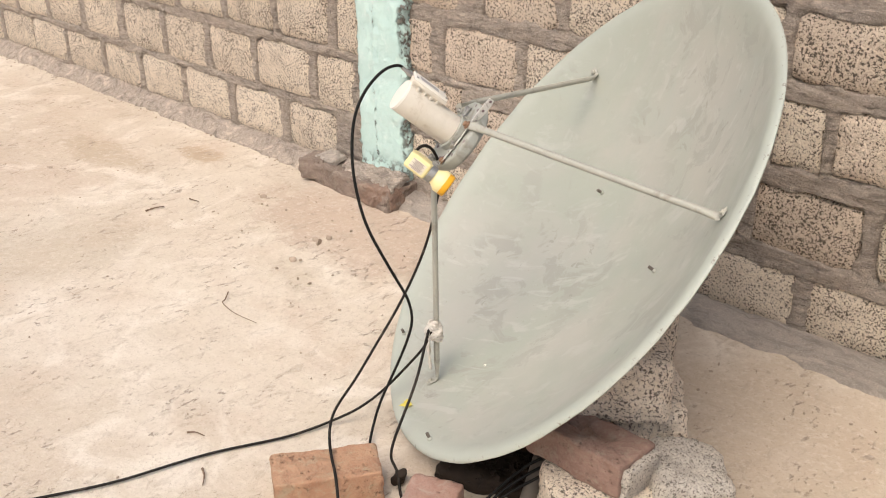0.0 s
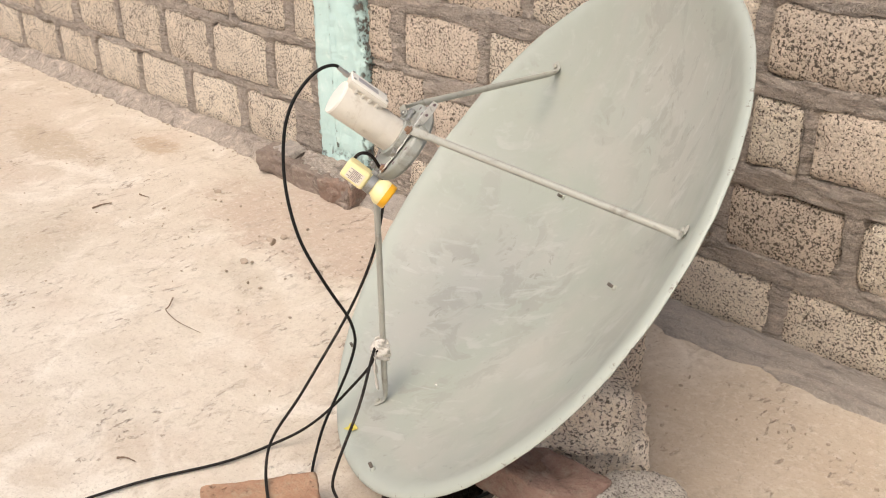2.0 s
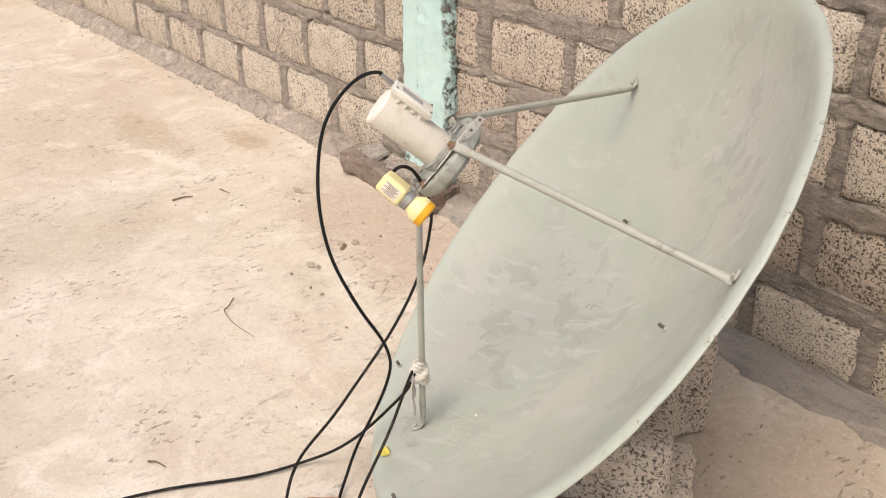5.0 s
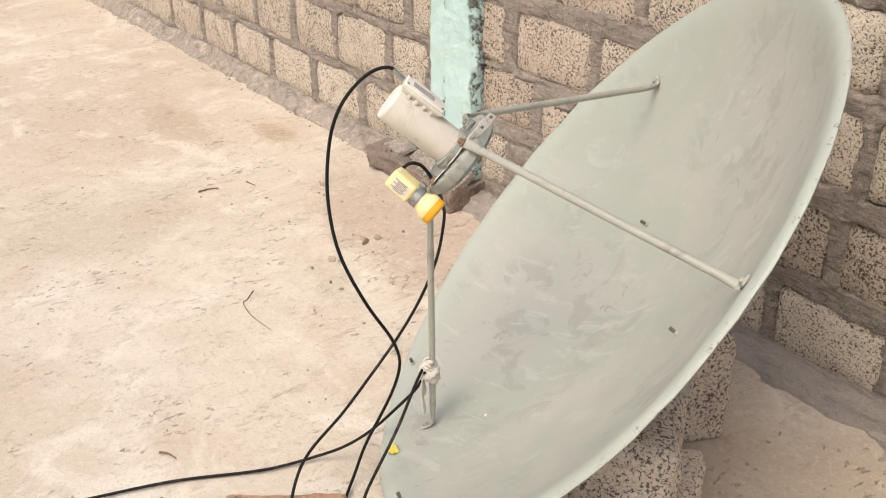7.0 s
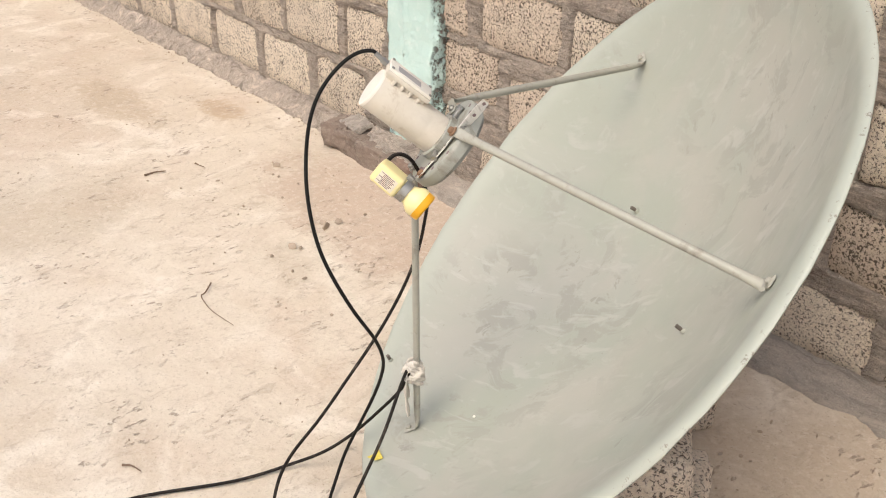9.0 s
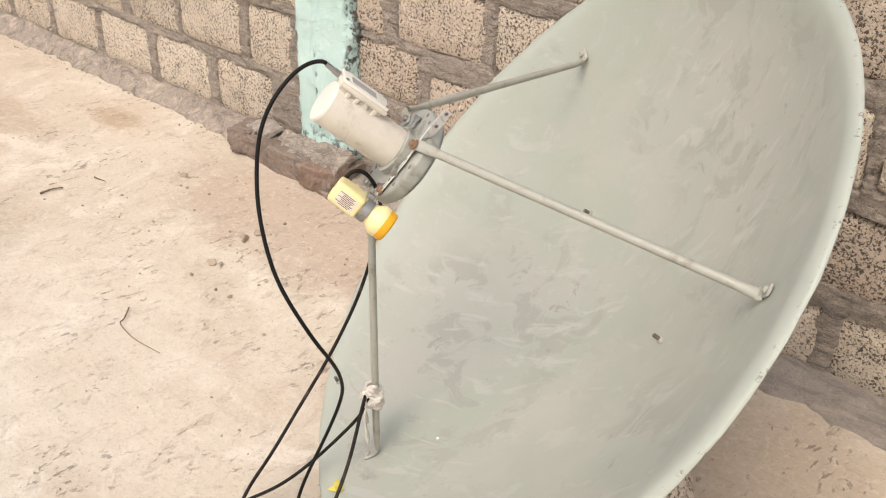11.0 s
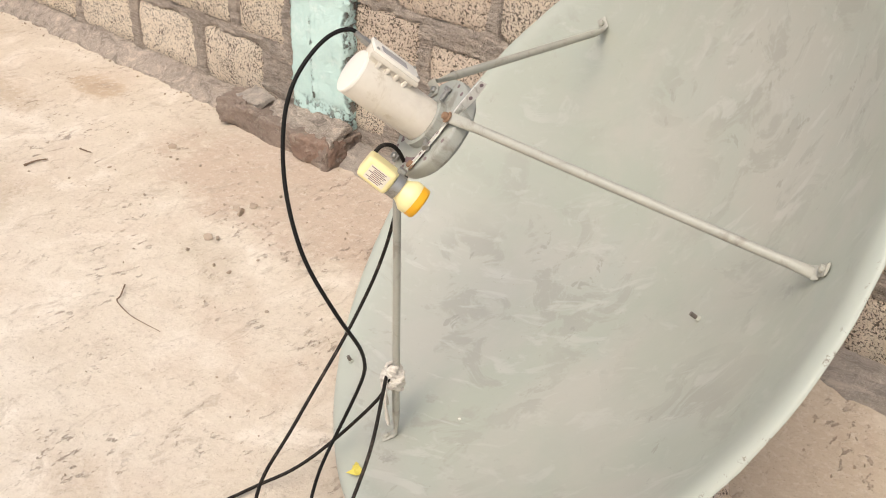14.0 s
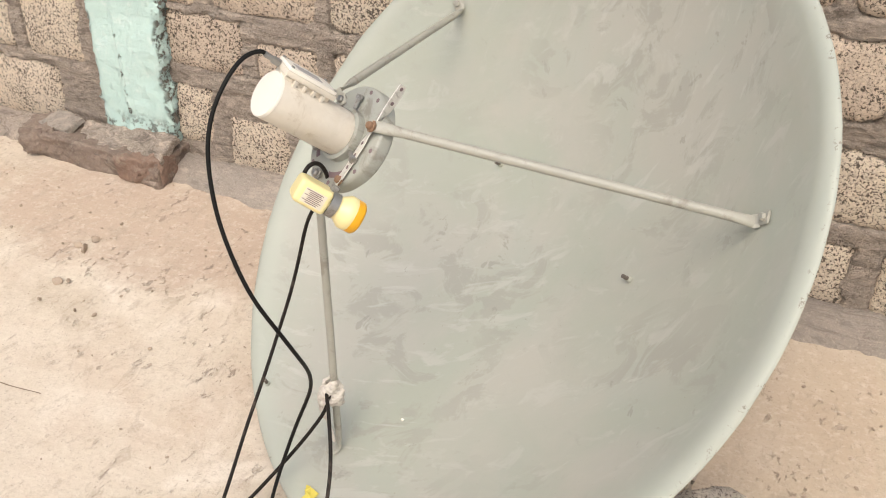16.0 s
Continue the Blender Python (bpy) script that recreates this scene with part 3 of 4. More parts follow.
# struts: flattened at both ends, with a bent foot on the reflector
for ang, turn, r0, r1, radius in ((30, 29.8, 0.478, 0.066, 0.0072), (150, 149.2, 0.493, 0.086, 0.0068), (270, 270, 0.497, 0.066, 0.0066)):
    c, s = math.cos(radians(turn)), math.sin(radians(turn))
    top = 0.3525 if ang == 30 else 0.347
    a, b = D(r0 * 0.985 * c, r0 * 0.985 * s, 0.003), D(r1 * c, r1 * s, top)
    if ang == 30:
        a, b = D(0.413, 0.231, -0.008), D(0.0572, 0.040, 0.356)
    elif ang == 270:
        a, b = D(0.003, r0 * -0.985, 0.003), D(-0.007, -r1, top)
    across = (RIGHT * -s + UP * c).normalized()
    pts = [a + (b - a) * t for t in (0, 0.012, 0.035, 0.07, 0.5, 0.91, 0.95, 0.985, 1.0)]
    flat, full = (radius * 1.25, 0.0026), (radius, radius)
    mid = (radius * 1.25, radius * 0.6)
    strut = part("strut", sweep(bmesh.new(), pts, [flat, (radius * 1.2, 0.0045), (radius * 1.12, radius * 0.8), full, full, full, mid, flat, flat], 14, across), STRUT_PAINT, dish, "grey-painted steel tube with flattened ends", True)
    m = on_dish(r0 * c, r0 * s)
    bm = bmesh.new()
    p0 = on_dish((r0 - 0.022) * c, (r0 - 0.022) * s, 0.004).translation
    p1 = on_dish((r0 + 0.003) * c, (r0 + 0.003) * s, 0.004).translation
    p2 = on_dish((r0 + 0.020) * c, (r0 + 0.020) * s, 0.004).translation
    sweep(bm, [a + (b - a) * 0.012, a * 0.5 + p1 * 0.5, p1, p2], [(0.010, 0.0022)] * 4, 10, across)
    part("foot", bm, STRUT_PAINT, strut, "", True)
    bolt_head(on_dish((r0 + 0.012) * c, (r0 + 0.012) * s, 0.005), 0.006, 0.006, STRUT_PAINT, strut)
    bolt_head(Matrix.Translation(D(0.0600, 0.0395, 0.3565) if ang == 30 else D(0.069 * c, 0.069 * s, 0.350 if ang == 270 else 0.345)) @ DISH.to_3x3().to_4x4(), 0.0060, 0.006, RUST if ang == 30 else STEEL, strut, "rusty bolt" if ang == 30 else "")
    if ang == 150:
        tab = sweep(bmesh.new(), [b, D((r1 - 0.004) * c, (r1 - 0.004) * s, 0.354), D((r1 - 0.009) * c, (r1 - 0.009) * s, 0.350), D((r1 - 0.012) * c, (r1 - 0.012) * s, 0.3445), D(0.058 * c, 0.058 * s, 0.3440)], [(0.0085, 0.0016)] * 5, 10, across)
        part("tab", tab, STRUT_PAINT, strut, "", True)

# feed ring that the struts hold
FEED = DISH @ Matrix.Translation((0, 0, 0))
bm = turned(bmesh.new(), [(0.036, 0.336), (0.036, 0.342), (0.077, 0.342), (0.080, 0.340), (0.081, 0.336), (0.081, 0.321), (0.079, 0.320), (0.078, 0.334), (0.036, 0.336)], FEED, 72)
plate = part("feed_plate", bm, PLATE_PAINT, dish, "round grey-painted feed ring with bolt holes", True)
for rr in (0.074, 0.056):
    part("ring", turned(bmesh.new(), [(rr, 0.335), (rr, 0.314), (rr - 0.002, 0.314), (rr - 0.002, 0.335)], FEED, 60), PLATE_PAINT, plate, "", True)
part("collar", turned(bmesh.new(), [(0.0352, 0.342), (0.0405, 0.342), (0.0405, 0.354), (0.0352, 0.356)], FEED, 48), PLATE_PAINT, plate, "", True)
for ang in (95, 75, 52, 8, 195, 215, 240, 255, 292, 318, 338):
    c, s = math.cos(radians(ang)), math.sin(radians(ang))
    part("hole", turned(bmesh.new(), [(0, 0.3424), (0.0035, 0.3424), (0.0035, 0.3415)], FEED @ Matrix.Translation((0.073 * c, 0.073 * s, 0)), 10), INK, plate)
for ang in (105, 225, 345):
    c, s = math.cos(radians(ang)), math.sin(radians(ang))
    bm = sweep(bmesh.new(), [D(0.041 * c, 0.041 * s, 0.3485), D(0.060 * c, 0.060 * s, 0.3485)], (0.0035, 0.0035), 8)
    sweep(bm, [D(0.056 * c, 0.056 * s, 0.3485), D(0.063 * c, 0.063 * s, 0.3485)], (0.006, 0.006), 6)
    part("set_screw", bm, STEEL, plate)
for a0, a1 in ((285, 335), (150, 185), (212, 238)):
    arc = [D(0.061 * math.cos(radians(a0 + (a1 - a0) * k / 8)), 0.061 * math.sin(radians(a0 + (a1 - a0) * k / 8)), 0.3421) for k in range(9)]
    part("slot", sweep(bmesh.new(), arc, [(0.0008, 0.0045)] * 9, 8, AXIS), INK, plate)
# perforated strap across the feed ring that carries the small converter
strap_pts = [D(0.0565 - 0.006 * t + 0.0015 * math.sin(t * 9), 0.110 - 0.170 * t, 0.3455) for t in [k / 12 for k in range(13)]]
bm, rings = bmesh.new(), []
for k, p in enumerate(strap_pts):
    lean = radians(78 - 66 * min(1, max(0, (k / 12 - 0.22) / 0.35)))
    wide, thick = RIGHT * math.cos(lean) + AXIS * math.sin(lean), AXIS * math.cos(lean) - RIGHT * math.sin(lean)
    half = 0.0078 if 0 < k < 12 else 0.0062
    rings.append([bm.verts.new(p + wide * half * i + thick * 0.0009 * j) for i, j in ((-1, -1), (1, -1), (1, 1), (-1, 1))])
for r0, r1 in zip(rings, rings[1:]):
    for j in range(4):
        bm.faces.new((r0[j], r0[(j + 1) % 4], r1[(j + 1) % 4], r1[j]))
bm.faces.new(rings[0][::-1])
bm.faces.new(rings[-1])
strap = part("perforated_strap", bm, STRAP, dish, "twisted galvanised strap with a row of holes")
for t in (0.03, 0.17, 0.30, 0.58, 0.70, 0.82, 0.95):
    k = min(11, int(t * 12))
    p = strap_pts[k].lerp(strap_pts[k + 1], t * 12 - k)
    lean = radians(78 - 66 * min(1, max(0, (t - 0.22) / 0.35)))
    q = AXIS * math.cos(lean) - RIGHT * math.sin(lean)
    for way in (1, -1):
        m = Matrix.Translation(p + q * 0.0009 * way) @ (q * way).to_track_quat('Z', 'Y').to_matrix().to_4x4()
        if t == 0.95 and way > 0:
            bolt_head(m, 0.0060, 0.005, RUST, strap, "rusty bolt")
        else:
            part("hole", turned(bmesh.new(), [(0, 0.0004), (0.0031, 0.0004), (0.0031, 0)], m, 10), INK, strap)

# large cylindrical converter in the feed ring
lnb = thing("cylindrical_converter", D(0, 0, 0.343), "weathered white cylindrical signal converter clamped in the feed ring", "signal converter")
thread = []
for k in range(9):
    h = 0.352 + 0.0034 * k
    thread += [(0.0345, h), (0.0338, h + 0.0017)]
bm = turned(bmesh.new(), [(0.0, 0.336), (0.033, 0.336), (0.0345, 0.340)] + thread + [(0.0345, 0.385), (0.0345, 0.482), (0.0335, 0.4855)], DISH, 56)
body = part("body", bm, LNB_WHITE, lnb, "stained white metal cylinder with a threaded foot", True)
part("end_cap", turned(bmesh.new(), [(0.0345, 0.4835), (0.0345, 0.487), (0.0335, 0.4885), (0.0, 0.4885)], DISH, 56), CAP_WHITE, lnb, "clean white closed end", True)
BOX = DISH @ pose(-0.002, 0.0430, 0.4465, 0, 0, -3)
case = part("case", cuboid(bmesh.new(), BOX, 0.047, 0.0085, 0.086, 0.003), LNB_WHITE, lnb, "flat white electronics box", True)
part("cover", cuboid(bmesh.new(), BOX @ pose(0, 0.0065, 0), 0.043, 0.0055, 0.082, 0.0022), CAP_WHITE, case, "", True)
part("saddle", cuboid(bmesh.new(), BOX @ pose(0, -0.008, 0.0), 0.034, 0.012, 0.078, 0.003), LNB_WHITE, case, "", True)
for k in range(4):
    part("rib", cuboid(bmesh.new(), BOX @ pose(0.020, -0.009, -0.026 + 0.016 * k), 0.006, 0.010, 0.006, 0.0015), LNB_WHITE, case)
part("label_print", cuboid(bmesh.new(), BOX @ pose(0.003, 0.0094, 0.004), 0.020, 0.0006, 0.045), GREY_PRINT, case, "grey printed label that cannot be read")
for x in (-0.018, 0.018):
    for z in (-0.037, 0.037):
        part("screw", turned(bmesh.new(), [(0, 0.0025), (0.0028, 0.0018), (0.0028, 0)], BOX @ pose(x, 0.0092, z, -90), 8), STEEL, case)
CONN0 = BOX @ Vector((-0.008, 0.0, 0.043))
CONN1 = BOX @ Vector((-0.012, 0.001, 0.068))
bm = sweep(bmesh.new(), [CONN0, CONN0.lerp(CONN1, 0.45)], (0.0058, 0.0058), 6)
sweep(bm, [CONN0.lerp(CONN1, 0.4), CONN1], (0.0042, 0.0042), 12)
part("connector", bm, STEEL, lnb, "steel cable connector")

# small cream converter on the strap
A0, A1 = D(0.100, -0.079, 0.316), D(0.066, -0.081, 0.424)
ax = (A1 - A0).normalized()
sidev = (UP - ax * UP.dot(ax)).normalized()
lat = sidev.cross(ax)
F = Matrix(((lat.x, sidev.x, ax.x, A0.x), (lat.y, sidev.y, ax.y, A0.y), (lat.z, sidev.z, ax.z, A0.z), (0, 0, 0, 1)))
lnbf = thing("small_converter", A0, "cream plastic signal converter with a yellow cap on the strap", "signal converter")
part("horn", turned(bmesh.new(), [(0, 0.012), (0.0246, 0.012), (0.0252, 0.015), (0.0248, 0.022), (0.0205, 0.028), (0.0175, 0.033), (0.0165, 0.036), (0.0165, 0.062), (0, 0.062)], F, 40), CREAM, lnbf, "cream plastic horn", True)
part("cap", turned(bmesh.new(), [(0, -0.001), (0.0225, -0.001), (0.0243, 0.001), (0.0246, 0.006), (0.0246, 0.0135), (0, 0.0135)], F, 40), YELLOW, lnbf, "yellow horn cap", True)
part("clamp", turned(bmesh.new(), [(0.0168, 0.037), (0.0188, 0.0375), (0.0188, 0.0505), (0.0168, 0.051)], F, 36), STEEL, lnbf, "steel clamp band", True)
shell = part("housing", cuboid(bmesh.new(), F @ pose(0, 0, 0.0765, 0, 0, 0), 0.040, 0.036, 0.051, 0.008, 4), CREAM, lnbf, "cream rounded housing", True)
lab = F @ pose(0.0203, -0.001, 0.0755, 0, 90, 0)
part("sticker", cuboid(bmesh.new(), lab, 0.033, 0.022, 0.0005), PAPER, shell, "printed sticker that cannot be read")
for k in range(8):
    part("print_bar", cuboid(bmesh.new(), lab @ pose(0.002 * (k % 3) - 0.002, 0.0088 - 0.0025 * k, 0.0006), 0.026 - 0.004 * (k * 2 % 3), 0.0011, 0.0003), INK, shell)
part("lug", cuboid(bmesh.new(), Matrix.Translation(D(0.078, -0.066, 0.361)) @ F.to_3x3().to_4x4(), 0.012, 0.022, 0.013, 0.002), STEEL, lnbf)

# rag tied round the lower strut
rag = thing("rag", D(0, -0.405, 0.075), "dirty white rag knotted round the lower strut", "rag")
LOW = [D(0, -0.497 + 0.415 * t, 0.005 + 0.335 * t) for t in (0.20, 0.24, 0.29)]
bm = bmesh.new()
d = (LOW[2] - LOW[0]).normalized()
u = d.orthogonal().normalized()
v = d.cross(u)
wrap = []
for k in range(127):
    turn = k * math.tau / 14
    out = 0.0140 + 0.0035 * math.sin(k * 0.036) + 0.003 * math.sin(k * 2.1)
    wrap.append(LOW[0].lerp(LOW[2], 0.06 + 0.84 * k / 126) + (u * math.cos(turn) + v * math.sin(turn)) * out + d * 0.006 * math.sin(k * 0.83))
sweep(bm, wrap, (0.0052, 0.0036), 8)
part("knot", bm, RAG, rag, "", True)
for (x0, z0), (x1, z1), wid in (((0.008, 0.0), (0.017, -0.088), 0.012), ((-0.014, 0.0), (-0.020, -0.066), 0.011), ((0.002, 0.0), (0.004, -0.055), 0.009)):
    b0 = LOW[1] + RIGHT * x0 - UP * 0.004 + AXIS * 0.010
    pts = curve_points([b0, b0 + RIGHT * (x1 - x0) * 0.6 + Vector((0, 0, z1 * 0.45)) + AXIS * 0.006, b0 + RIGHT * (x1 - x0) + Vector((0, 0, z1))], 6)
    bm = sweep(bmesh.new(), pts, [(wid * (0.6 + 0.5 * k / len(pts)), 0.0032 + 0.001 * math.sin(k * 1.3)) for k in range(len(pts))], 10, RIGHT)
    part("tail", bm, RAG, rag, "", True)

# pole and brace behind the reflector
mount = thing("dish_mount", (1.50, -0.61, 0), "grey steel pole and brace that carry the dish", "mount")
part("pole", sweep(bmesh.new(), [Vector((1.497, -0.607, 0.0)), Vector((1.497, -0.607, 0.36))], (0.021, 0.021), 20), STRUT_PAINT, mount, "", True)
part("bracket", sweep(bmesh.new(), [Vector((1.497, -0.607, 0.33)), D(0.0, 0.0, -0.168)], (0.024, 0.020), 14), STRUT_PAINT, mount, "", True)
part("brace", sweep(bmesh.new(), [Vector((1.43, -0.80, 0.20)), Vector((1.53, -1.075, 0.022))], (0.019, 0.019), 18), DARK_STEEL, mount, "", True)
part("back_ring", turned(bmesh.new(), [(0.19, bowl(0.19) - 0.008), (0.23, bowl(0.23) - 0.008), (0.23, bowl(0.23) - 0.02), (0.19, bowl(0.19) - 0.02), (0.19, bowl(0.19) - 0.008)], DISH, 48), STRUT_PAINT, mount, "", True)


# ---------- cables ----------
def cable(points, label, material, r=0.0032, step=7):
    pts = curve_points(points, step)
    for _ in range(10):
        pts = pts[:1] + [(a + 2 * b + c) / 4 for a, b, c in zip(pts, pts[1:], pts[2:])] + pts[-1:]
    ob = part("cable", sweep(bmesh.new(), pts, (r, r), 10), material, None, label, True)
    tagged(ob, category="cable")
    return ob


cable([CONN1 - (CONN1 - CONN0) * 0.2, CONN1 + (CONN1 - CONN0) * 0.25, D(-0.012, 0.028, 0.538), D(0.003, -0.002, 0.550), D(0.019, -0.048, 0.552), D(0.036, -0.094, 0.539), D(0.057, -0.140, 0.511), D(0.080, -0.176, 0.482),
       D(0.104, -0.210, 0.445), D(0.122, -0.242, 0.400), D(0.132, -0.270, 0.342), D(0.122, -0.299, 0.285), D(0.093, -0.331, 0.226), D(0.060, -0.370, 0.179), D(0.032, -0.410, 0.147), D(0.010, -0.475, 0.116),
       D(0.015, -0.545, 0.098), D(0.030, -0.609, 0.085), D(0.046, -0.658, 0.068), (1.105, -1.110, 0.006), (1.15, -1.155, 0.005), (1.20, -1.21, 0.006)],
      "black coaxial cable hanging in a loop from the white converter", BLACK)
cable([D(0.060, -0.070, 0.404), D(0.050, -0.052, 0.400), D(0.036, -0.046, 0.375), D(0.010, -0.070, 0.330), D(-0.045, -0.105, 0.290), D(-0.100, -0.145, 0.252), D(-0.132, -0.185, 0.225), D(-0.148, -0.245, 0.190), D(-0.144, -0.314, 0.165), D(-0.134, -0.383, 0.149), D(-0.107, -0.453, 0.143),
       D(-0.066, -0.535, 0.145), (1.014, -1.066, 0.115), (1.030, -1.134, 0.090), (1.068, -1.19, 0.088), (1.115, -1.235, 0.086), (1.164, -1.272, 0.0845), (1.215, -1.305, 0.080), (1.255, -1.335, 0.040), (1.31, -1.37, 0.006), (1.42, -1.42, 0.005), (1.6, -1.52, 0.005)],
      "black coaxial cable that drops from the cream converter over a brick", DUSTY_BLACK, 0.0032)
cable([D(0.012, -0.396, 0.096), D(0.014, -0.420, 0.088), (1.129, -0.962, 0.196), (1.103, -0.986, 0.152), (1.056, -1.018, 0.082), (1.022, -1.066, 0.040), (0.980, -1.107, 0.009), (0.960, -1.182, 0.005), (0.932, -1.256, 0.005), (0.872, -1.37, 0.005), (0.832, -1.491, 0.005), (0.802, -1.585, 0.005), (0.739, -1.709, 0.005), (0.66, -1.86, 0.005), (0.60, -2.1, 0.005)],
      "black cable that runs from the rag across the cement floor", DUSTY_BLACK, 0.0032)
cable([D(-0.006, -0.392, 0.098), D(0.018, -0.400, 0.103), D(0.060, -0.420, 0.105), D(0.120, -0.468, 0.098), D(0.163, -0.530, 0.090), D(0.190, -0.585, 0.080), D(0.200, -0.625, 0.062), (1.248, -1.160, 0.030), (1.285, -1.190, 0.007), (1.34, -1.225, 0.006), (1.40, -1.26, 0.006)],
      "dusty black cable from the rag down over the rim", DUSTY_BLACK, 0.0032)
for k in range(3):
    cable([(1.56 + 0.008 * k, -0.97, 0.135), (1.50 + 0.014 * k, -1.01 - 0.004 * k, 0.105 - 0.01 * k), (1.455 + 0.012 * k, -1.06 - 0.01 * k, 0.045), (1.435 + 0.014 * k, -1.12 - 0.008 * k, 0.010), (1.40 + 0.03 * k, -1.20, 0.006)], "black cable end bundled under the dish", BLACK)


# ---------- bricks and blocks that prop the dish ----------
def prop(name, m, size, material, label, category, cuts=11, round_off=0.012, rough=0.004, seed=0.0, dents=()):
    """A block or brick; its top keeps clear of the reflector that rests over it."""
    bm = rough_body(m, *size, cuts, round_off, rough, seed, dents)
    back = DISH.inverted()
    for v in bm.verts:
        p = back @ v.co
        r = math.hypot(p.x, p.y)
        if r < 0.62:
            p.z = min(p.z, bowl(min(r, 0.60)) - 0.016)
            v.co = DISH @ p
    return tagged(part(name, bm, material, None, label, True), category=category, group="props under the dish")


prop("brick", pose(1.161, -1.285, 0.038, 0, 0, 54.9), (0.228, 0.108, 0.076), ORANGE_BRICK, "orange clay brick with worn edges on the floor", "brick", 26, 0.006, 0.0028, 1)
prop("brick", pose(1.418, -1.256, 0.038, 0, 0, 116), (0.225, 0.110, 0.076), PINK_BRICK, "dull pink clay brick under the dish's rim", "brick", 26, 0.008, 0.0035, 4)
frog = [(-0.040, 0.012, 0.022, 0.018, 0.016), (-0.008, -0.006, 0.018, 0.016, 0.015), (0.030, 0.014, 0.022, 0.015, 0.015), (0.005, 0.022, 0.016, 0.013, 0.012), (0.0, 0.005, 0.075, 0.032, 0.003)]
prop("brick", pose(1.639, -1.022, 0.216, 0, 0, -3), (0.226, 0.108, 0.078), DARK_BRICK, "brownish red brick with a pressed hollow, mortared onto a block", "brick", 26, 0.006, 0.004, 9, frog)
prop("concrete_block", pose(1.722, -0.988, 0.088, 0, 0, 50), (0.34, 0.165, 0.177), SUPPORT_BLOCK, "grey coarse concrete block lying flat on the floor", "block", 18, 0.020, 0.006, 12)
prop("mortar_lump", pose(1.800, -0.925, 0.180, 4, 8, 48), (0.14, 0.15, 0.050), GRITTY, "set grey mortar round the end of the brick", "mortar", 18, 0.014, 0.009, 3)
prop("mortar_lump", pose(1.757, -1.022, 0.207, 0, 4, -3), (0.020, 0.104, 0.078), GRITTY, "thin grey mortar coat over the end of the brick", "mortar", 16, 0.006, 0.005, 6)


def corner_block(corner, d1, l1, d2, l2, z0, z1, tilt=0.0):
    d1, d2 = Vector((*d1, 0)).normalized(), Vector((*d2, 0)).normalized()
    c = Vector((*corner, (z0 + z1) / 2)) + d1 * l1 / 2 + d2 * l2 / 2
    return Matrix.Translation(c) @ pose(0, 0, 0, 0, tilt, math.degrees(math.atan2(d1.y, d1.x)))


prop("concrete_block", corner_block((1.742, -0.832), (-0.8, -0.6), 0.20, (-0.6, 0.8), 0.19, 0, 0.236), (0.20, 0.19, 0.238), SUPPORT_BLOCK, "coarse concrete block at the foot of a stack under the dish", "block", 18, 0.016, 0.007, 21)
prop("concrete_block", corner_block((1.735, -0.888), (-0.8, -0.6), 0.19, (-0.6, 0.8), 0.21, 0.234, 0.370), (0.19, 0.21, 0.138), SUPPORT_BLOCK, "pale coarse concrete block stacked on another under the dish", "block", 20, 0.022, 0.007, 30)
prop("concrete_block", corner_block((1.450, -0.370), (-0.36, -0.93), 0.155, (-0.93, 0.36), 0.20, 0, 0.27), (0.155, 0.20, 0.27), SUPPORT_BLOCK, "grey concrete block set on end behind the dish", "block", 14, 0.02, 0.006, 41)


# ---------- litter on the floor ----------
def twig(points, r, label):
    pts = curve_points(points, 5)
    bm = sweep(bmesh.new(), pts, [(r * (1.15 - 0.7 * k / len(pts)) * (1 + 0.2 * math.sin(k * 2.3)),) * 2 for k in range(len(pts))], 6)
    tagged(part("twig", bm, TWIG, None, label, True), category="twig", group="twigs on the floor")


twig([(0.258, -0.883, 0.004), (0.290, -0.918, 0.004), (0.300, -0.934, 0.006), (0.330, -0.942, 0.004), (0.382, -0.947, 0.003), (0.465, -0.940, 0.003)], 0.0018, "thin curved dry twig lying on the floor")
twig([(-0.445, -0.716, 0.003), (-0.444, -0.680, 0.004), (-0.433, -0.650, 0.003)], 0.003, "short straight dry twig lying on the floor")
twig([(-0.427, -0.55, 0.003), (-0.405, -0.547, 0.003), (-0.382, -0.542, 0.003)], 0.0024, "short straight dry twig lying on the floor")
twig([(0.760, -1.368, 0.003), (0.775, -1.355, 0.004), (0.801, -1.348, 0.003)], 0.0022, "tiny bent dry twig lying on the floor")
twig([(0.899, -1.423, 0.003), (0.925, -1.436, 0.004), (0.949, -1.457, 0.003)], 0.0024, "short dry twig beside the cable")
bm = bmesh.new()
rnd = random.Random(5)
spots = [(0.191, -0.476, 0.013), (0.224, -0.613, 0.010), (0.188, -0.431, 0.009), (-0.25, -0.358, 0.010), (0.234, -0.685, 0.006), (-0.272, -0.558, 0.005), (0.245, -0.60, 0.006), (0.165, -0.47, 0.009)]
for k in range(170):
    x, y = (rnd.uniform(-1.6, 0.9), rnd.uniform(-1.9, -0.2)) if k % 3 else (rnd.uniform(-0.3, 0.5), rnd.uniform(-0.7, -0.22))
    spots.append((x, y, rnd.uniform(0.0014, 0.0034) if k % 9 else rnd.uniform(0.003, 0.005)))
for k in range(240):
    x = rnd.uniform(-3.2, 0.9)
    spots.append((x, rnd.gauss(-0.085, 0.025), rnd.uniform(0.0015, 0.004)))
for k in range(30):
    spots.append((rnd.uniform(1.5, 2.1), rnd.uniform(-0.7, -0.2), rnd.uniform(0.0018, 0.0045)))
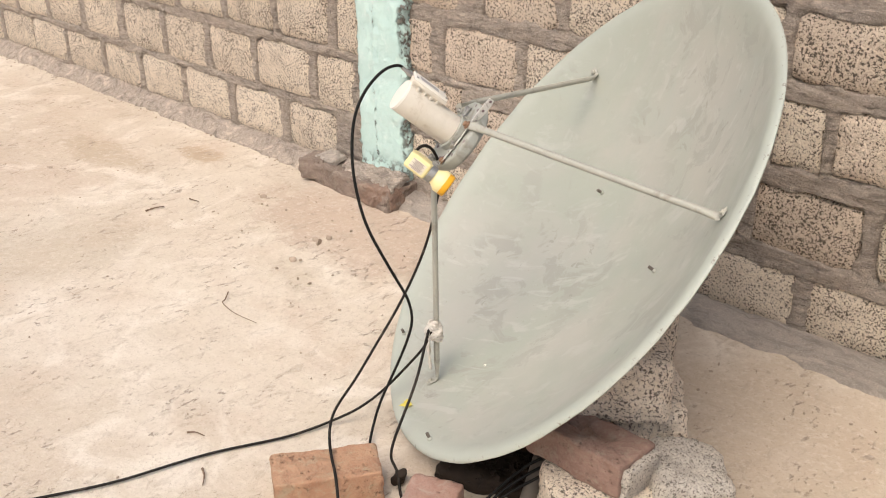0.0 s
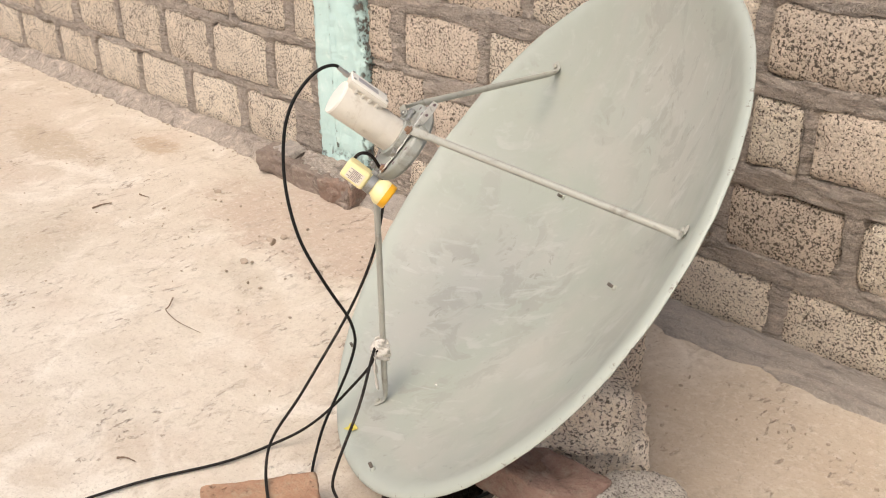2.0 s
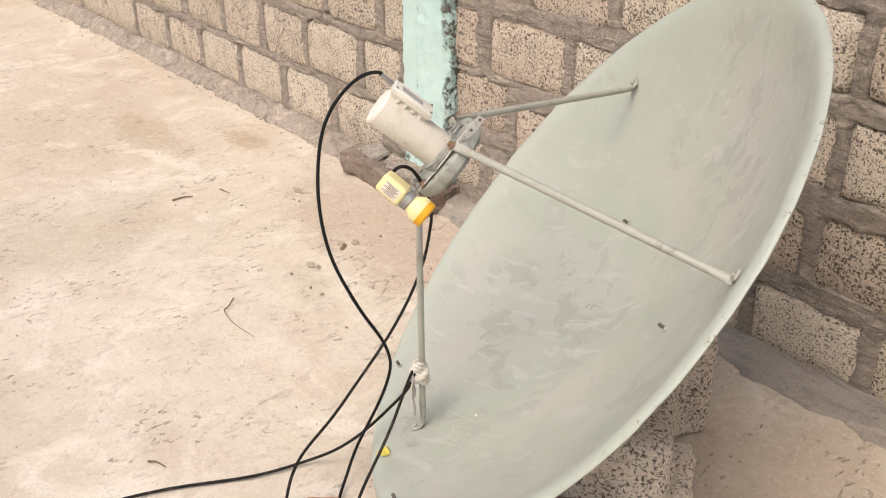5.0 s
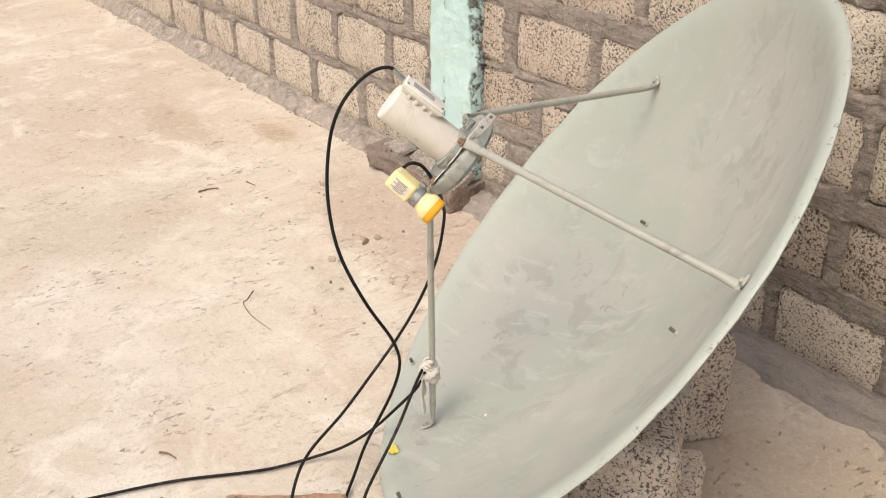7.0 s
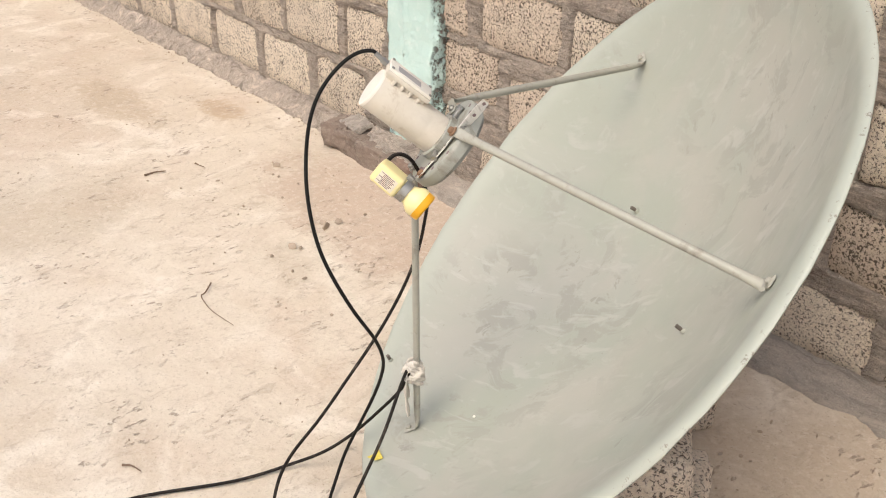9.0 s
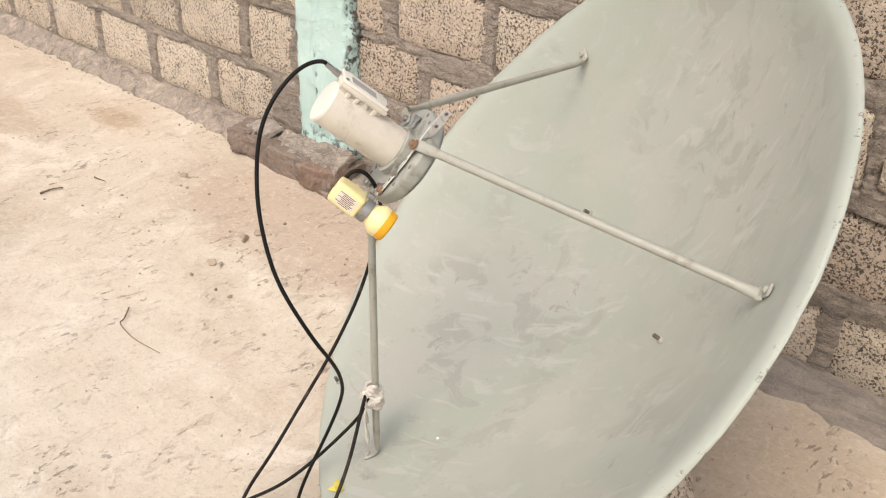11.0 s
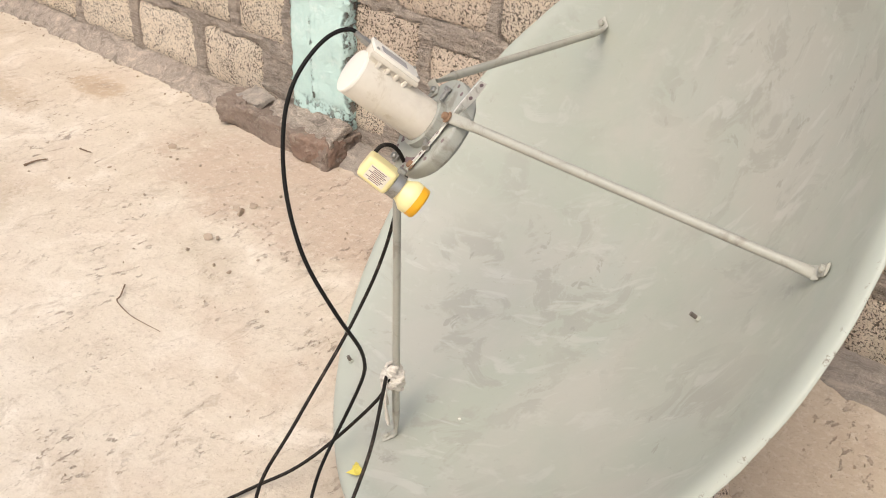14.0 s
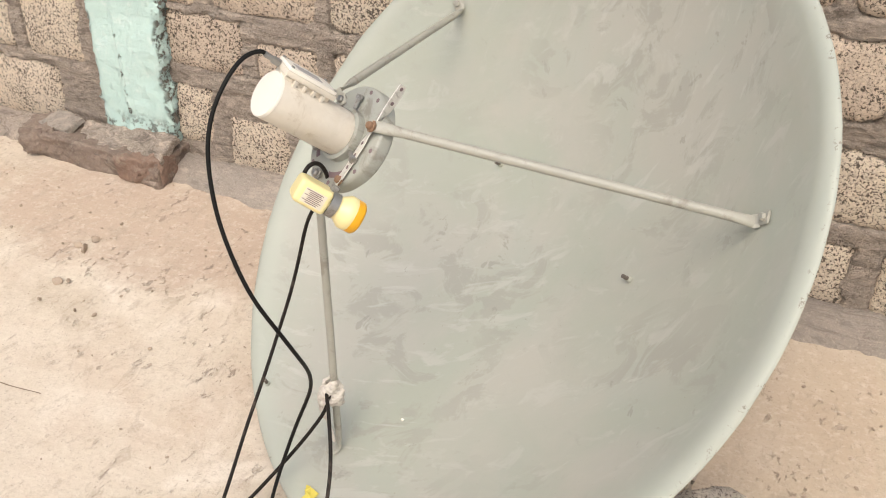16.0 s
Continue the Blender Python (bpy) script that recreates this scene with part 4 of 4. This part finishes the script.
for x, y, r in spots:
    made = bmesh.ops.create_icosphere(bm, subdivisions=1, radius=r, matrix=pose(x, y, r * 0.25, rnd.uniform(0, 90), 0, rnd.uniform(0, 180)) @ Matrix.Diagonal((1.5, 1, 0.45, 1)))
    for v in made["verts"]:
        v.co += Vector((wob(v.co, 120, r * 0.4), wob(v.co, 130, r * 0.4, 3), 0))
tagged(part("grit", bm, STONE, None, "small stones and crumbs of mortar on the floor"), category="gravel", kind="stuff")
# scraps under the reflector, coloured near-black to deepen the shade there
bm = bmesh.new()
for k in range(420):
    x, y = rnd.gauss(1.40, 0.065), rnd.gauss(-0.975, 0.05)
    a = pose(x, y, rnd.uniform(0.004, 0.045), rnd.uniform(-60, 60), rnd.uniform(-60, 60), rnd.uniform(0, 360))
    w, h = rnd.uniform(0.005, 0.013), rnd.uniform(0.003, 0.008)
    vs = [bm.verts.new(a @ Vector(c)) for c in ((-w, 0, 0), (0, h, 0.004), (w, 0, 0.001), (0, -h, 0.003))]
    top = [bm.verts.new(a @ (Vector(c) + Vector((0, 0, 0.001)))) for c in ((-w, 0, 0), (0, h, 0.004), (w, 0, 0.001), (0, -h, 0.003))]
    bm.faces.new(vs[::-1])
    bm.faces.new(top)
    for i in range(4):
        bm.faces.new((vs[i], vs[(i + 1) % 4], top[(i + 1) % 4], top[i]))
tagged(part("shade_flakes", bm, SHADE_AND_SCRAP, None, "leaves and scraps under the dish, blackened to stand in for its shade"), category="litter", kind="stuff")
# added mound, its black colour stands in for shade on the floor
tagged(part("soil", rough_body(pose(1.40, -0.955, 0.004, 0, 0, 20), 0.30, 0.20, 0.05, 16, 0.024, 0.012, 16), SHADE_AND_SCRAP, None, "low dark mound added to deepen the shade under the dish", True), category="soil", kind="stuff")
prop("plastic_scrap", pose(1.246, -1.160, 0.014, 10, 20, 40), (0.026, 0.020, 0.040), SHADE_AND_SCRAP, "crumpled black plastic scrap between two bricks", "scrap", 8, 0.014, 0.016, 6)
# dry leaf on the reflector
bm = bmesh.new()
m = on_dish(0.057, -0.566, 0.004)
for k in range(3):
    a = m @ pose(0.008 * k - 0.008, 0.005 * (k % 2), 0.001 * k, 12, 10 * k, 40 * k) @ Matrix.Diagonal((1.5, 1.5, 1.5, 1))
    vs = [bm.verts.new(a @ Vector((x, y, z))) for x, y, z in ((-0.011, 0, 0), (-0.003, 0.005, 0.002), (0.009, 0.002, 0), (0.002, -0.004, 0.003))]
    top = [bm.verts.new(v.co + AXIS * 0.0006) for v in vs]
    bm.faces.new(vs[::-1])
    bm.faces.new(top)
    for i in range(4):
        bm.faces.new((vs[i], vs[(i + 1) % 4], top[(i + 1) % 4], top[i]))
tagged(part("leaf", bm, LEAF, None, "crumpled yellow leaf lying in the dish"), category="leaf")
bm = turned(bmesh.new(), [(0, 0.003), (0.0025, 0.002), (0.003, 0), (0, 0)], on_dish(0.038, -0.388), 8)
tagged(part("paint_crumb", bm, CAP_WHITE, None, "white crumb stuck to the dish"), category="crumb")

# ---------- the blocks of the wall ----------
rnd = random.Random(11)


def wall_block(x0, x1, z0, z1, seed):
    """One block face with rounded, mortar-eaten edges, a little proud of the mortar."""
    bm = bmesh.new()
    w, h, cx, cz = (x1 - x0) / 2, (z1 - z0) / 2, (x0 + x1) / 2, (z0 + z1) / 2
    n, proud = 26, 0.003 + rnd.uniform(0, 0.006)
    tilt = rnd.uniform(-0.015, 0.015)

    def ring(inset, y, jit):
        out = []
        for k in range(n):
            a = (k + 0.5) * math.tau / n
            c, s = math.cos(a), math.sin(a)
            e = 0.24
            x, z = math.copysign(abs(c) ** e, c) * (w - inset), math.copysign(abs(s) ** e, s) * (h - inset)
            at = (cx + x, seed, cz + z)
            jx = wob(at, 11, jit, seed) + wob(at, 32, jit * 0.8, seed + 2) + wob(at, 75, jit * 0.5, seed + 4)
            x, z = x - math.copysign(jx, x), z - math.copysign(jx, z)
            out.append(bm.verts.new((cx + x + tilt * z, y + wob((x, 0, z), 12, 0.003, seed), cz + z - tilt * x)))
        return out

    rings = [ring(-0.006, 0.022, 0.011), ring(-0.003, 0.002, 0.011), ring(0.006, -proud, 0.011), ring(min(w, h) * 0.5, -proud - 0.004, 0.004)]
    for a, b in zip(rings, rings[1:]):
        for k in range(n):
            bm.faces.new((a[k], a[(k + 1) % n], b[(k + 1) % n], b[k]))
    bm.faces.new(rings[-1])
    part("concrete_block", bm, BLOCK if rnd.random() < 0.7 or x0 < 0 else PINK_BLOCK, wall, "", True)


for k, (x0, x1, z0, z1) in enumerate(BLOCKS):
    wall_block(x0, x1, z0, z1, (k + 1) * 1.37)
